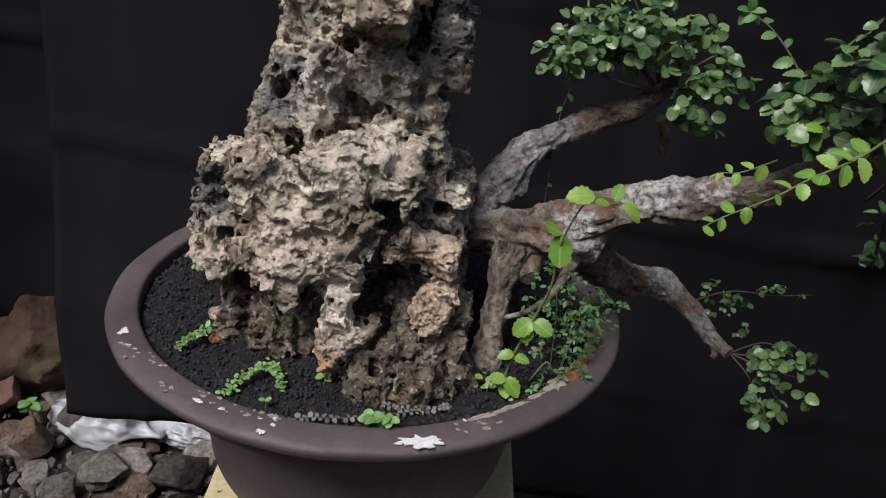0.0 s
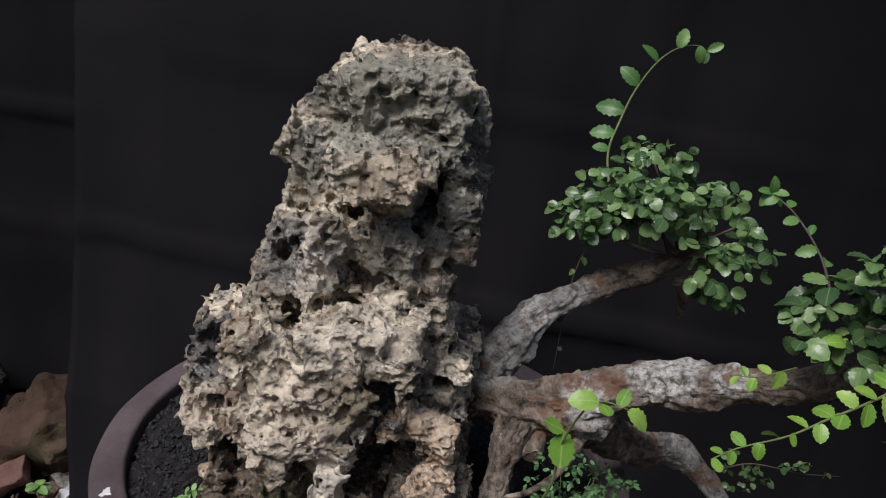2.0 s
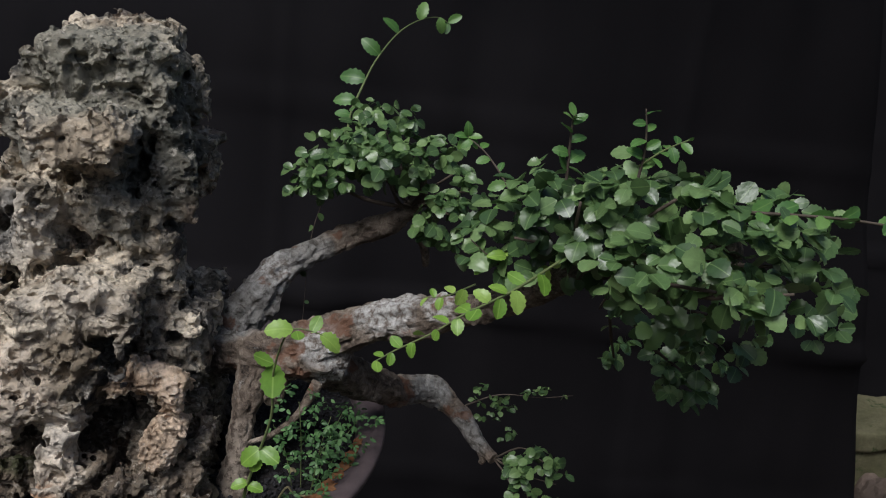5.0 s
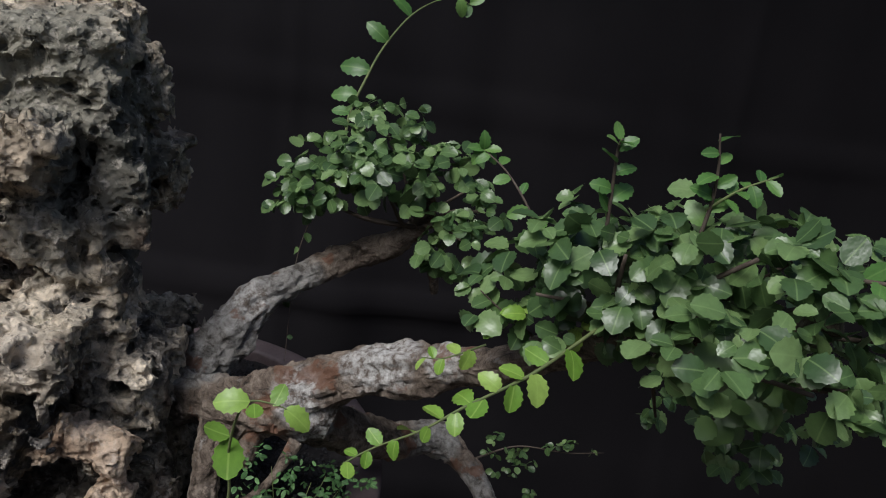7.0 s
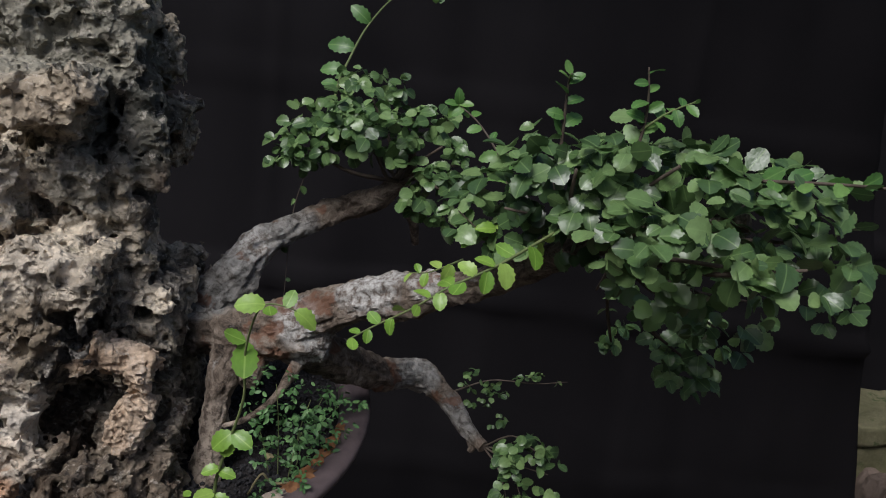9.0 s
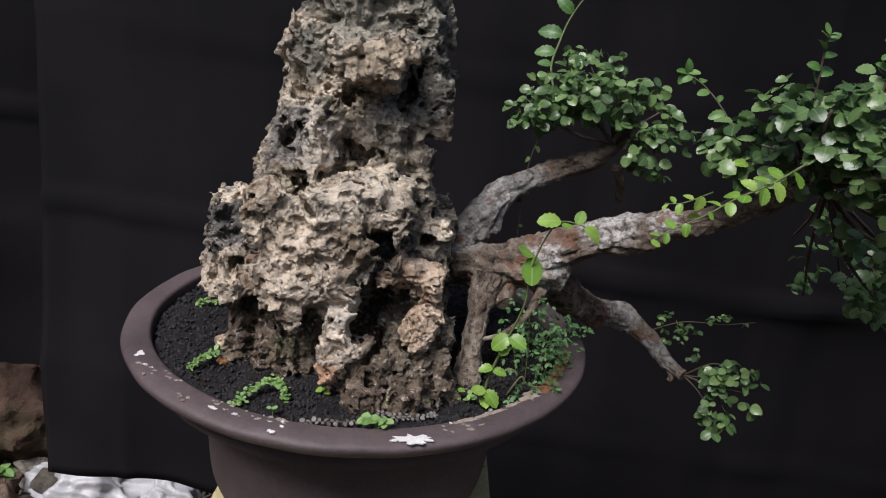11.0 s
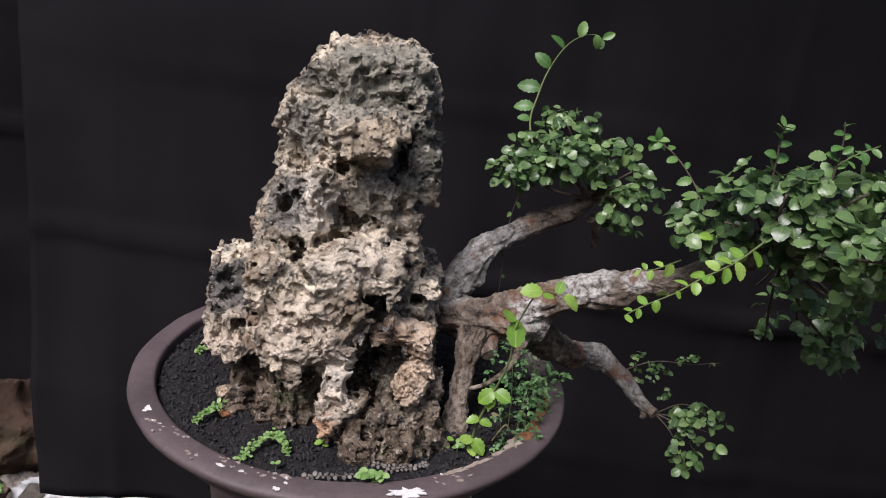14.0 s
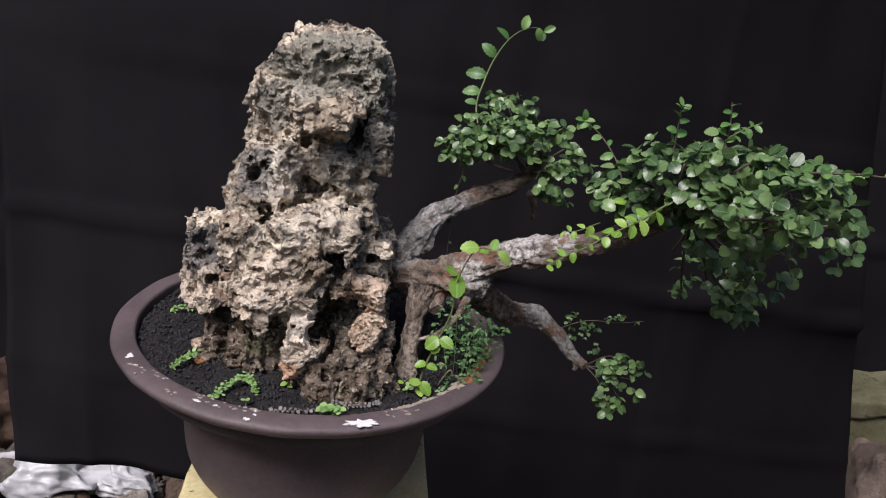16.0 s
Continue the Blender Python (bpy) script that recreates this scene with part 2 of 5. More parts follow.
GRAVEL = plain("gravel", (0.06, 0.052, 0.045), (0.24, 0.20, 0.17), 14, 0.9, 0.2, 0.003, 160)
EARTH = plain("earth", (0.055, 0.045, 0.036), (0.10, 0.08, 0.065), 3, 0.95, 0.15, 0.02, 60)
BAG = plain("white_plastic", (0.38, 0.38, 0.40), (0.54, 0.54, 0.565), 8, 0.35, 0.5, 0.002, 60)
BRICKRED = plain("red_brick", (0.10, 0.05, 0.042), (0.16, 0.09, 0.075), 16, 0.9, 0.2, 0.004, 120)
MOSSY = plain("mossy_concrete", (0.07, 0.07, 0.035), (0.17, 0.155, 0.095), 7, 0.9, 0.2, 0.006, 90, (0.05, 0.065, 0.025))
STEM = plain("green_stem", (0.10, 0.14, 0.05), (0.17, 0.20, 0.08), 40, 0.6, 0.3, 0.001, 300)
TWIG = plain("brown_twig", (0.06, 0.045, 0.035), (0.13, 0.105, 0.085), 60, 0.8, 0.2, 0.001, 300)
STRAW = plain("dry_straw", (0.28, 0.24, 0.13), (0.40, 0.35, 0.20), 60, 0.8, 0.2, 0.001, 300)

# ---- helpers for shapes ----
def mesh_of(name, verts, faces, material, smooth=True):
    me = bpy.data.meshes.new(name)
    me.from_pydata([tuple(v) for v in verts], [], [tuple(int(i) for i in f) for f in faces])
    me.materials.append(material)
    if smooth:
        me.polygons.foreach_set("use_smooth", [True] * len(me.polygons))
    me.update()
    return me

def of_bmesh(name, bm, material, smooth=True):
    me = bpy.data.meshes.new(name)
    bm.to_mesh(me)
    bm.free()
    me.materials.append(material)
    if smooth:
        me.polygons.foreach_set("use_smooth", [True] * len(me.polygons))
    return me

def part(name, me, parent, label="", m=None):
    ob = new(name, me)
    ob.parent = parent
    if m is not None:
        ob.matrix_basis = m
    return tagged(ob, label) if label else ob

def thing(name, label, category, me=None, group="", kind="", m=None):
    ob = new(name, me)
    if m is not None:
        ob.matrix_basis = m
    return tagged(ob, label, category, group, kind)

TABLES = {}
def vnoise(p, size, seed=0):
    """Smooth noise, -1 to 1, with lumps of about that size."""
    if seed not in TABLES:
        TABLES[seed] = np.random.RandomState(seed + 11).uniform(-1, 1, (32, 32, 32)).astype(np.float32)
    q = p / size + 100.37
    i = np.floor(q).astype(np.int32)
    f = (q - i).astype(np.float32)
    f = f * f * f * (f * (f * 6 - 15) + 10)
    i0, i1 = i & 31, (i + 1) & 31
    t, out = TABLES[seed], 0
    for a in (0, 1):
        ia, wa = (i1 if a else i0)[:, 0], f[:, 0] if a else 1 - f[:, 0]
        for b in (0, 1):
            ib, wb = (i1 if b else i0)[:, 1], f[:, 1] if b else 1 - f[:, 1]
            for c in (0, 1):
                ic, wc = (i1 if c else i0)[:, 2], f[:, 2] if c else 1 - f[:, 2]
                out = out + t[ia, ib, ic] * wa * wb * wc
    return out

def pocks(p, size, seed=0):
    """Distance to the nearest of many scattered points, 0 to about 1, and a random number for each of them."""
    table = np.random.RandomState(seed + 77).uniform(0, 1, (4, 16, 16, 16)).astype(np.float32)
    q = p / size + 50.3
    i = np.floor(q).astype(np.int32)
    best, lot = np.full(len(p), 9, np.float32), np.zeros(len(p), np.float32)
    for a in (-1, 0, 1):
        for b in (-1, 0, 1):
            for c in (-1, 0, 1):
                k = i + np.array((a, b, c))
                m = k & 15
                j = tuple(m.T)
                d = sum((k[:, n] + table[n][j] - q[:, n]) ** 2 for n in range(3)).astype(np.float32)
                near = d < best
                best[near], lot[near] = d[near], table[3][j][near]
    return np.sqrt(best), lot

def nets(field, origin, h):
    """A closed skin round the part of a grid that is below zero."""
    s = field < 0
    n = np.array(field.shape) - 1
    count = sum(s[a:a + n[0], b:b + n[1], c:c + n[2]].astype(np.int8) for a in (0, 1) for b in (0, 1) for c in (0, 1))
    ix = np.argwhere((count > 0) & (count < 8))
    number = -np.ones(n, np.int32)
    number[tuple(ix.T)] = np.arange(len(ix))
    total, weight = np.zeros((len(ix), 3)), np.zeros(len(ix))
    for axis in range(3):
        for u in (0, 1):
            for v in (0, 1):
                o = np.zeros(3, int)
                o[(axis + 1) % 3], o[(axis + 2) % 3] = u, v
                e = o.copy()
                e[axis] = 1
                fa, fb = field[tuple((ix + o).T)], field[tuple((ix + e).T)]
                cross = (fa < 0) != (fb < 0)
                w = np.where(cross, fa / np.where(cross, fa - fb, 1), 0)
                total[cross] += (ix + o)[cross] + w[cross, None] * (e - o)
                weight += cross
    verts = origin + h * total / weight[:, None]
    faces = []
    for axis in range(3):
        u, v = (axis + 1) % 3, (axis + 2) % 3
        d = np.diff(s.astype(np.int8), axis=axis)
        at = np.argwhere(d != 0)
        at = at[(at[:, u] > 0) & (at[:, v] > 0) & (at[:, u] < n[u]) & (at[:, v] < n[v])]
        turn = d[tuple(at.T)] > 0
        corner = []
        for du, dv in ((1, 1), (0, 1), (0, 0), (1, 0)):
            k = at.copy()
            k[:, u] -= du
            k[:, v] -= dv
            corner.append(number[tuple(k.T)])
        q = np.stack(corner, 1)
        q[~turn] = q[~turn][:, ::-1]
        faces.append(q)
    return verts, np.concatenate(faces)

class Clay3:
    """A solid put together from rounded lumps, worn by noise."""
    def __init__(self, low, high, h):
        self.low, self.h = np.array(low), h
        n = np.ceil((np.array(high) - low) / h).astype(int) + 1
        self.axes = [(np.arange(k) * h + l).astype(np.float32) for k, l in zip(n, low)]
        self.g = np.full(tuple(n), 1.0, np.float32)
        self.shift = 0.0
    def block(self, at, r):
        reach = float(np.linalg.norm(r)) + 0.03
        cut = tuple(slice(*np.searchsorted(a, (c - reach, c + reach))) for a, c in zip(self.axes, at))
        g = np.meshgrid(*[a[k] for a, k in zip(self.axes, cut)], indexing="ij")
        return cut, np.stack([a.ravel() for a in g], 1)
    def dist(self, p, at, r, turn, box):
        q = p - np.array(at, np.float32)
        if turn:
            q = q @ np.array(Euler([radians(a) for a in turn]).to_matrix(), np.float32)
        r = np.array(r, np.float32)
        if box:
            e = 0.28 * r.min()
            k = np.abs(q) - (r - e)
            return np.linalg.norm(np.maximum(k, 0), axis=1) + np.minimum(k.max(1), 0) - e
        return (np.linalg.norm(q / r, axis=1) - 1) * r.min()
    def add(self, at, r, turn=None, box=False, blend=0.012):
        cut, p = self.block(at, r)
        f = self.g[cut].ravel()
        d = self.dist(p, at, r, turn, box)
        k = np.clip(0.5 + 0.5 * (f - d) / blend, 0, 1)
        self.g[cut] = (f * (1 - k) + d * k - blend * k * (1 - k)).reshape(self.g[cut].shape)
    def cut(self, at, r, turn=None, box=False, blend=0.006):
        cut, p = self.block(at, r)
        f = self.g[cut].ravel()
        d = -self.dist(p, at, r, turn, box)
        k = np.clip(0.5 - 0.5 * (f - d) / blend, 0, 1)
        self.g[cut] = (f * (1 - k) + d * k + blend * k * (1 - k)).reshape(self.g[cut].shape)
    def wear(self, layers, pits=(), pocked=()):
        near = np.abs(self.g) < 0.028
        k = np.nonzero(near)
        p, f = np.stack([a[b] for a, b in zip(self.axes, k)], 1) + np.float32(self.shift), self.g[near]
        craggy = 0.85 + 0.45 * np.clip((1.0 - p[:, 2]) / 0.08, 0, 1)
        warp = np.stack([vnoise(p, 0.03, k) for k in (21, 22, 23)], 1) * 0.008
        for k, (size, depth, ridge) in enumerate(layers):
            v = vnoise(p + warp, size, k)
            f = f + depth * (craggy * (np.abs(v) * 2 - 0.7) if ridge else v)
        for k, (size, depth, level) in enumerate(pits):
            v = vnoise(p + warp * 0.6, size, 31 + k)
            f = f + depth * np.clip((v - level) / 0.16, 0, 1) * np.minimum(1, craggy + 0.2)
        for k, (size, depth) in enumerate(pocked):
            d, lot = pocks(p + warp * 0.8, size, k)
            f = f + depth * np.clip(1.0 - 1.5 * d, -0.25, 1) * np.clip(1.6 * lot - 0.25, 0.1, 1.2)
        self.g[near] = f
    def mesh(self, name, material, smooth=True):
        v, q = nets(self.g, self.low, self.h)
        return mesh_of(name, v, q, material, smooth)

def spline(points, n):
    p = np.array(points, float)
    p = np.vstack([2 * p[0] - p[1], p, 2 * p[-1] - p[-2]])
    out = []
    for k in range(1, len(p) - 2):
        for t in np.linspace(0, 1, n, endpoint=False):
            a, b, c, d = p[k - 1], p[k], p[k + 1], p[k + 2]
            out.append(0.5 * (2 * b + (c - a) * t + (2 * a - 5 * b + 4 * c - d) * t * t + (3 * b - a - 3 * c + d) * t ** 3))
    out.append(p[-2])
    return np.array(out)

def limb(name, points, material, rough=0.0, sides=12, n=10, lump=0.012, flakes=0.0):
    """A tapered limb: each point is x, y, z, radius."""
    s = spline(points, n)
    c, r = s[:, :3], np.maximum(s[:, 3], 0.0002)
    t = np.gradient(c, axis=0)
    t /= np.linalg.norm(t, axis=1)[:, None]
    u = np.cross(t[0], (0.31, 0.2, 0.93))
    verts = []
    for k in range(len(c)):
        u = u - t[k] * (u @ t[k])
        u /= np.linalg.norm(u)
        v = np.cross(t[k], u)
        for a in np.arange(sides) * 2 * np.pi / sides:
            verts.append(c[k] + r[k] * (np.cos(a) * u + np.sin(a) * v))
    verts = np.array(verts)
    if rough:
        axis = np.repeat(c, sides, 0)
        d = verts - axis
        long = verts - (0.6 if flakes else 0.0) * axis
        k = 1 + rough * (vnoise(long, lump, 3) + 0.6 * vnoise(long, lump * 0.4, 4) + 0.9 * vnoise(verts, lump * 2.6, 5))
        if flakes:
            warp = np.stack([vnoise(verts, 0.01, q) for q in (21, 22, 23)], 1) * 0.003
            for size, deep in ((0.011, 1.0), (0.005, 0.6)):
                far, lot = pocks(long + warp, size, 3)
                k = k + flakes * deep * np.clip(0.9 - 1.3 * far, -0.4, 0.6) * (lot - 0.35)
        verts = axis + d * k[:, None]
    m = len(c)
    faces = [(k * sides + a, k * sides + (a + 1) % sides, (k + 1) * sides + (a + 1) % sides, (k + 1) * sides + a) for k in range(m - 1) for a in range(sides)]
    faces += [tuple(range(sides))[::-1], tuple((m - 1) * sides + a for a in range(sides))]
    return mesh_of(name, verts, faces, material, not flakes)

def leaf_mesh(name, material, width=0.42, fold=0.22, droop=0.25, teeth=0.05, rows=10):
    """A leaf 1 long from its stalk at 0 along +y, with a folded midrib and a toothed edge."""
    verts, faces = [], []
    for k in range(rows + 1):
        y = k / rows
        w = width * math.sin(math.pi * min(1, y ** 1.05)) ** 0.52 * (1 + teeth * (1 if k % 2 else -1)) if 0 < k < rows else 0.03
        z = -droop * y * y
        for s in (-1, -0.5, 0, 0.5, 1):
            verts.append((s * w, y, z + fold * abs(s) * w - 0.10 * s * s * w))
    for k in range(rows):
        for a in range(4):
            i = k * 5 + a
            faces.append((i, i + 1, i + 6, i + 5))
    return mesh_of(name, verts, faces, material)

def leaf_set(material, base="leaf", narrow=1.0):
    return [leaf_mesh(base, material, w * narrow, f, d, e) for w, f, d, e in ((0.44, 0.3, 0.2, 0.07), (0.48, 0.2, 0.42, 0.09), (0.40, 0.45, 0.12, 0.08), (0.46, 0.35, 0.5, 0.10), (0.42, 0.15, -0.15, 0.08))]

LEAVES, FRESHES, SHOOTS = leaf_set(LEAF), leaf_set(FRESH, narrow=0.86), leaf_set(SHOOT, narrow=0.74)
rnd = random.Random(7)

def leaf_pose(at, way, up, size):
    y = Vector(way).normalized()
    z = Vector(up)
    z = (z - y * z.dot(y)).normalized()
    x = y.cross(z)
    m = Matrix((x, y, z)).transposed().to_4x4()
    return Matrix.Translation(at) @ m @ Matrix.Diagonal((size, size, size, 1))

def jitter(k):
    return Vector((rnd.gauss(0, k), rnd.gauss(0, k), rnd.gauss(0, k)))

def joined(name, meshes, poses, material):
    verts, faces, n = [], [], 0
    for me, m in zip(meshes, poses):
        verts += [m @ v.co for v in me.vertices]
        faces += [[i + n for i in p.vertices] for p in me.polygons]
        n += len(me.vertices)
    return mesh_of(name, verts, faces, material)

def pad(parent, at, r, count, size, kinds, lower=-0.35, single=True, name="leaf"):
    """Leaves in little rosettes over a cushion of foliage."""
    meshes, poses = [], []
    while len(poses) < count:
        d = Vector((rnd.gauss(0, 1), rnd.gauss(0, 1), rnd.gauss(0, 1))).normalized()
        if d.z < lower:
            continue
        k = rnd.uniform(0.6, 1.05)
        p = Vector([a + b * c * k for a, b, c in zip(at, r, d)])
        out = Vector((d.x, d.y, d.z * 0.5))
        spin = rnd.uniform(0, 6.28)
        for j in range(rnd.choice((2, 3, 3, 4))):
            a = spin + j * 1.9
            side = Vector((math.cos(a), math.sin(a), 0))
            way = side + out * 0.7 + Vector((0, -0.2, rnd.uniform(-0.9, 0.25)))
            up = out * 0.6 + Vector((0, -0.45, 0.65)) + jitter(0.38)
            sz = size * rnd.uniform(0.55, 1.12)
            poses.append(leaf_pose(p + way.normalized() * 0.15 * sz, way, up, sz))
            meshes.append(rnd.choice(kinds))
    if single:
        for me, m in zip(meshes, poses):
            part(name, me, parent, m=m)
    else:
        part("leaves", joined("leaves", meshes, poses, kinds[0].materials[0]), parent)["kind"] = "stuff"

def sprig(parent, points, count, size, kinds, stem, start=0.1, name="leaf", thick=0.0011, end=0.6, face=(0, -0.5, 0.8), lift=0.45):
    """A thin stem with leaves to both sides of it, the last ones small."""
    st = part("stem", limb("stem", [(*p, thick * (1 - 0.6 * k / (len(points) - 1))) for k, p in enumerate(points)], stem, sides=6), parent)
    s = spline(points, 12)
    for j in range(count):
        u = start + (1 - start) * (j + 0.5) / count
        k = min(len(s) - 2, int(u * (len(s) - 1)))
        along = Vector(s[k + 1] - s[k]).normalized()
        side = along.cross(Vector(face)).normalized() * (1 if j % 2 else -1)
        way = side + along * lift + jitter(0.22)
        sz = size * (1 - (1 - end) * u) * rnd.uniform(0.8, 1.15)
        part(name, rnd.choice(kinds), parent, m=leaf_pose(Vector(s[k]), way, Vector(face) + jitter(0.3), sz))
    return st

# ---- ground, backdrop ----
GROUND = -0.45
def ground_mesh():
    k = np.concatenate([[-60, -25, -10, -5], np.linspace(-3.2, 3.2, 110), [5, 10, 25, 60]])
    j = np.concatenate([[-60, -25, -10, -4], np.linspace(-1.5, 4.5, 110), [8, 14, 28, 60]])
    x, y = np.meshgrid(k, j, indexing="ij")
    p = np.stack([x.ravel(), y.ravel(), np.zeros(x.size)], 1)
    p[:, 2] = GROUND - 0.03 + 0.025 * vnoise(p, 0.35, 1) + 0.012 * vnoise(p, 0.09, 2)
    n = len(j)
    faces = [(a * n + b, (a + 1) * n + b, (a + 1) * n + b + 1, a * n + b + 1) for a in range(len(k) - 1) for b in range(n - 1)]
    return mesh_of("ground", p, faces, EARTH)

thing("ground", "dark trodden earth of a yard", "ground", ground_mesh(), kind="structure")

def cloth_mesh(x0, x1, y, z0, z1, folds, sag, lean=0.0, slope=0.0, twist=0.0):
    nx, nz = 150, 90
    u, w = np.meshgrid(np.linspace(0, 1, nx), np.linspace(0, 1, nz), indexing="ij")
    x, z = x0 + (x1 - x0) * u, z0 + (z1 - z0) * w
    x = x - u * lean * (z - 0.2)
    edge = (1 - w) ** 2 * sag * np.sin(u * 7.0 + 0.6) - (1 - w) * slope * u
    p = np.stack([x.ravel(), np.full(x.size, y), (z + edge).ravel()], 1)
    q = p * np.array([1, 0, 0.16])
    p[:, 1] += folds * (vnoise(q, 0.22, 6) + 0.5 * vnoise(q, 0.10, 7)) + 0.02 * vnoise(p * np.array([0.3, 0, 1]), 0.25, 8)
    crease = 0.62 - 0.03 * (p[:, 0] + 1)
    for c, k in ((crease, 0.022), (crease + 0.42, 0.008), (crease - 0.42, 0.010)):
        p[:, 1] -= k * np.exp(-((p[:, 2] - c) / 0.012) ** 2)
    for c in (-0.62, 0.05, 0.9):
        p[:, 1] -= 0.006 * np.exp(-((p[:, 0] - c) / 0.012) ** 2)
    lean_back = twist * (0.40 - p[:, 0]) * (p[:, 2] - 0.5)                        # lean added for shading: back at the left for more sun, forward at the right
    p[:, 1] += lean_back
    far = 1 + lean_back / (y + 0.05)
    p[:, 0] = 0.10 + (p[:, 0] - 0.10) * far
    p[:, 2] = 1.22 + (p[:, 2] - 1.22) * far
    faces = [(a * nz + b, (a + 1) * nz + b, (a + 1) * nz + b + 1, a * nz + b + 1) for a in range(nx - 1) for b in range(nz - 1)]
    back = p + np.array([0, 0.002, 0])
    m = len(p)
    faces += [tuple(i + m for i in f[::-1]) for f in faces]
    rim = [a * nz for a in range(nx)] + [(nx - 1) * nz + b for b in range(1, nz)] + [a * nz + nz - 1 for a in range(nx - 2, -1, -1)] + [b for b in range(nz - 2, 0, -1)]
    faces += [(rim[k], rim[k - 1], rim[k - 1] + m, rim[k] + m) for k in range(len(rim))]
    return mesh_of("backdrop", np.vstack([p, back]), faces, CLOTH)

thing("backdrop", "creased black cloth hung behind the bonsai", "cloth", cloth_mesh(-0.82, 1.49, 1.75, -0.14, 2.3, 0.030, 0.025, 0.20, 0.02, 0.25), kind="structure")
thing("backdrop", "second black cloth hung further back", "cloth", cloth_mesh(-3.4, 4.2, 2.74, -0.47, 2.6, 0.04, 0.0), kind="structure")

# walls out of view, added to keep low skylight off the bonsai
PLASTER = plain("grey_plaster", (0.10, 0.098, 0.092), (0.15, 0.145, 0.135), 2.5, 0.9, 0.2, 0.004, 40)
def shade_wall(name, x, y, half_x, half_y):
    bm = bmesh.new()
    bmesh.ops.create_cube(bm, size=2.0)
    bmesh.ops.scale(bm, vec=(half_x, half_y, 1.45), verts=bm.verts)
    thing(name, "unseen plain grey wall added to block low skylight", "wall", of_bmesh(name, bm, PLASTER, False), kind="structure", m=pose(x, y, GROUND + 1.40))

shade_wall("wall_north", 0.4, 3.62, 4.3, 0.1)
shade_wall("wall_south", 0.4, -3.1, 4.3, 0.1)
shade_wall("wall_west", -4.0, 0.26, 0.1, 3.26)
shade_wall("wall_east", 4.8, 0.26, 0.1, 3.26)

# ---- pedestal and pot ----
def box_mesh(name, half, material, bevel=0.006, wear=0.0, cuts=0):
    bm = bmesh.new()
    bmesh.ops.create_cube(bm, size=2.0)
    bmesh.ops.scale(bm, vec=half, verts=bm.verts)
    bmesh.ops.bevel(bm, geom=list(bm.edges), offset=bevel, segments=3, affect="EDGES", profile=0.6)
    if cuts:
        bmesh.ops.subdivide_edges(bm, edges=[e for e in bm.edges if e.calc_length() > 0.05], cuts=cuts, use_grid_fill=True)
        bmesh.ops.triangulate(bm, faces=[f for f in bm.faces if len(f.verts) > 4])
    if wear:
        p = np.array([v.co for v in bm.verts])
        d = np.stack([vnoise(p, 0.06, k) + 0.5 * vnoise(p, 0.02, k + 4) for k in (1, 2, 3)], 1) * wear
        for v, k in zip(bm.verts, d):
            v.co += Vector(k)
    return of_bmesh(name, bm, material)

pedestal = thing("pedestal", "yellow painted square concrete pedestal with black stains", "pedestal", m=pose(0.018, 0.89, GROUND))
part("column", box_mesh("column", (0.170, 0.170, 0.445), PAINT, 0.008, 0.003, 8), pedestal, m=pose(0, 0, 0.445 - 0.02))
part("top_slab", box_mesh("top_slab", (0.186, 0.186, 0.036), PAINT, 0.007, 0.0025, 8), pedestal, m=pose(0, 0, 0.905))

CX, CY, RIM = 0.003, 0.897, 0.750
SX, SY, TILT_X, TILT_Y = 1.037, 1.131, 0.0234, 0.0116   # the pot is a little oval and stands aslant
def turned(name, profile, material, sides=128, wobble=0.0):
    verts, faces, n = [], [], len(profile)
    for k in range(sides):
        a = 2 * math.pi * k / sides
        verts += [(r * math.cos(a), r * math.sin(a), z) for r, z in profile]
    faces = [(k * n + i, ((k + 1) % sides) * n + i, ((k + 1) % sides) * n + i + 1, k * n + i + 1) for k in range(sides) for i in range(n - 1)]
    v = np.array(verts) * np.array([SX, SY, 1.0])
    v[:, 2] += TILT_X * v[:, 0] + TILT_Y * v[:, 1]
    if wobble:
        v += wobble * np.stack([vnoise(v, 0.05, 1), vnoise(v, 0.05, 2), vnoise(v, 0.04, 3)], 1)
    return mesh_of(name, v, faces, material)

def bend(points, n=6):
    return [tuple(p) for p in spline([(r, z, 0) for r, z in points], n)[:, :2]]

pot = thing("bonsai_pot", "round dark brown clay bonsai pot with a broad flat rim", "plant pot", m=pose(CX, CY, 0))
part("body", turned("body", bend([(0.02, 0.494), (0.100, 0.493), (0.122, 0.500), (0.148, 0.520), (0.168, 0.556), (0.175, 0.600), (0.178, 0.645), (0.192, 0.690), (0.236, 0.722)]), CLAY, wobble=0.0006), pot)
part("rim", turned("rim", bend([(0.195, 0.706), (0.232, 0.7235), (0.260, 0.7310), (0.2690, 0.7365), (0.2722, 0.7435), (0.2700, 0.7485), (0.262, 0.7515), (0.251, 0.7515), (0.2425, 0.7495), (0.2400, 0.741), (0.239, 0.722), (0.237, 0.700)]), CLAY, wobble=0.0007), pot, "wide flat rim with paint flecks")

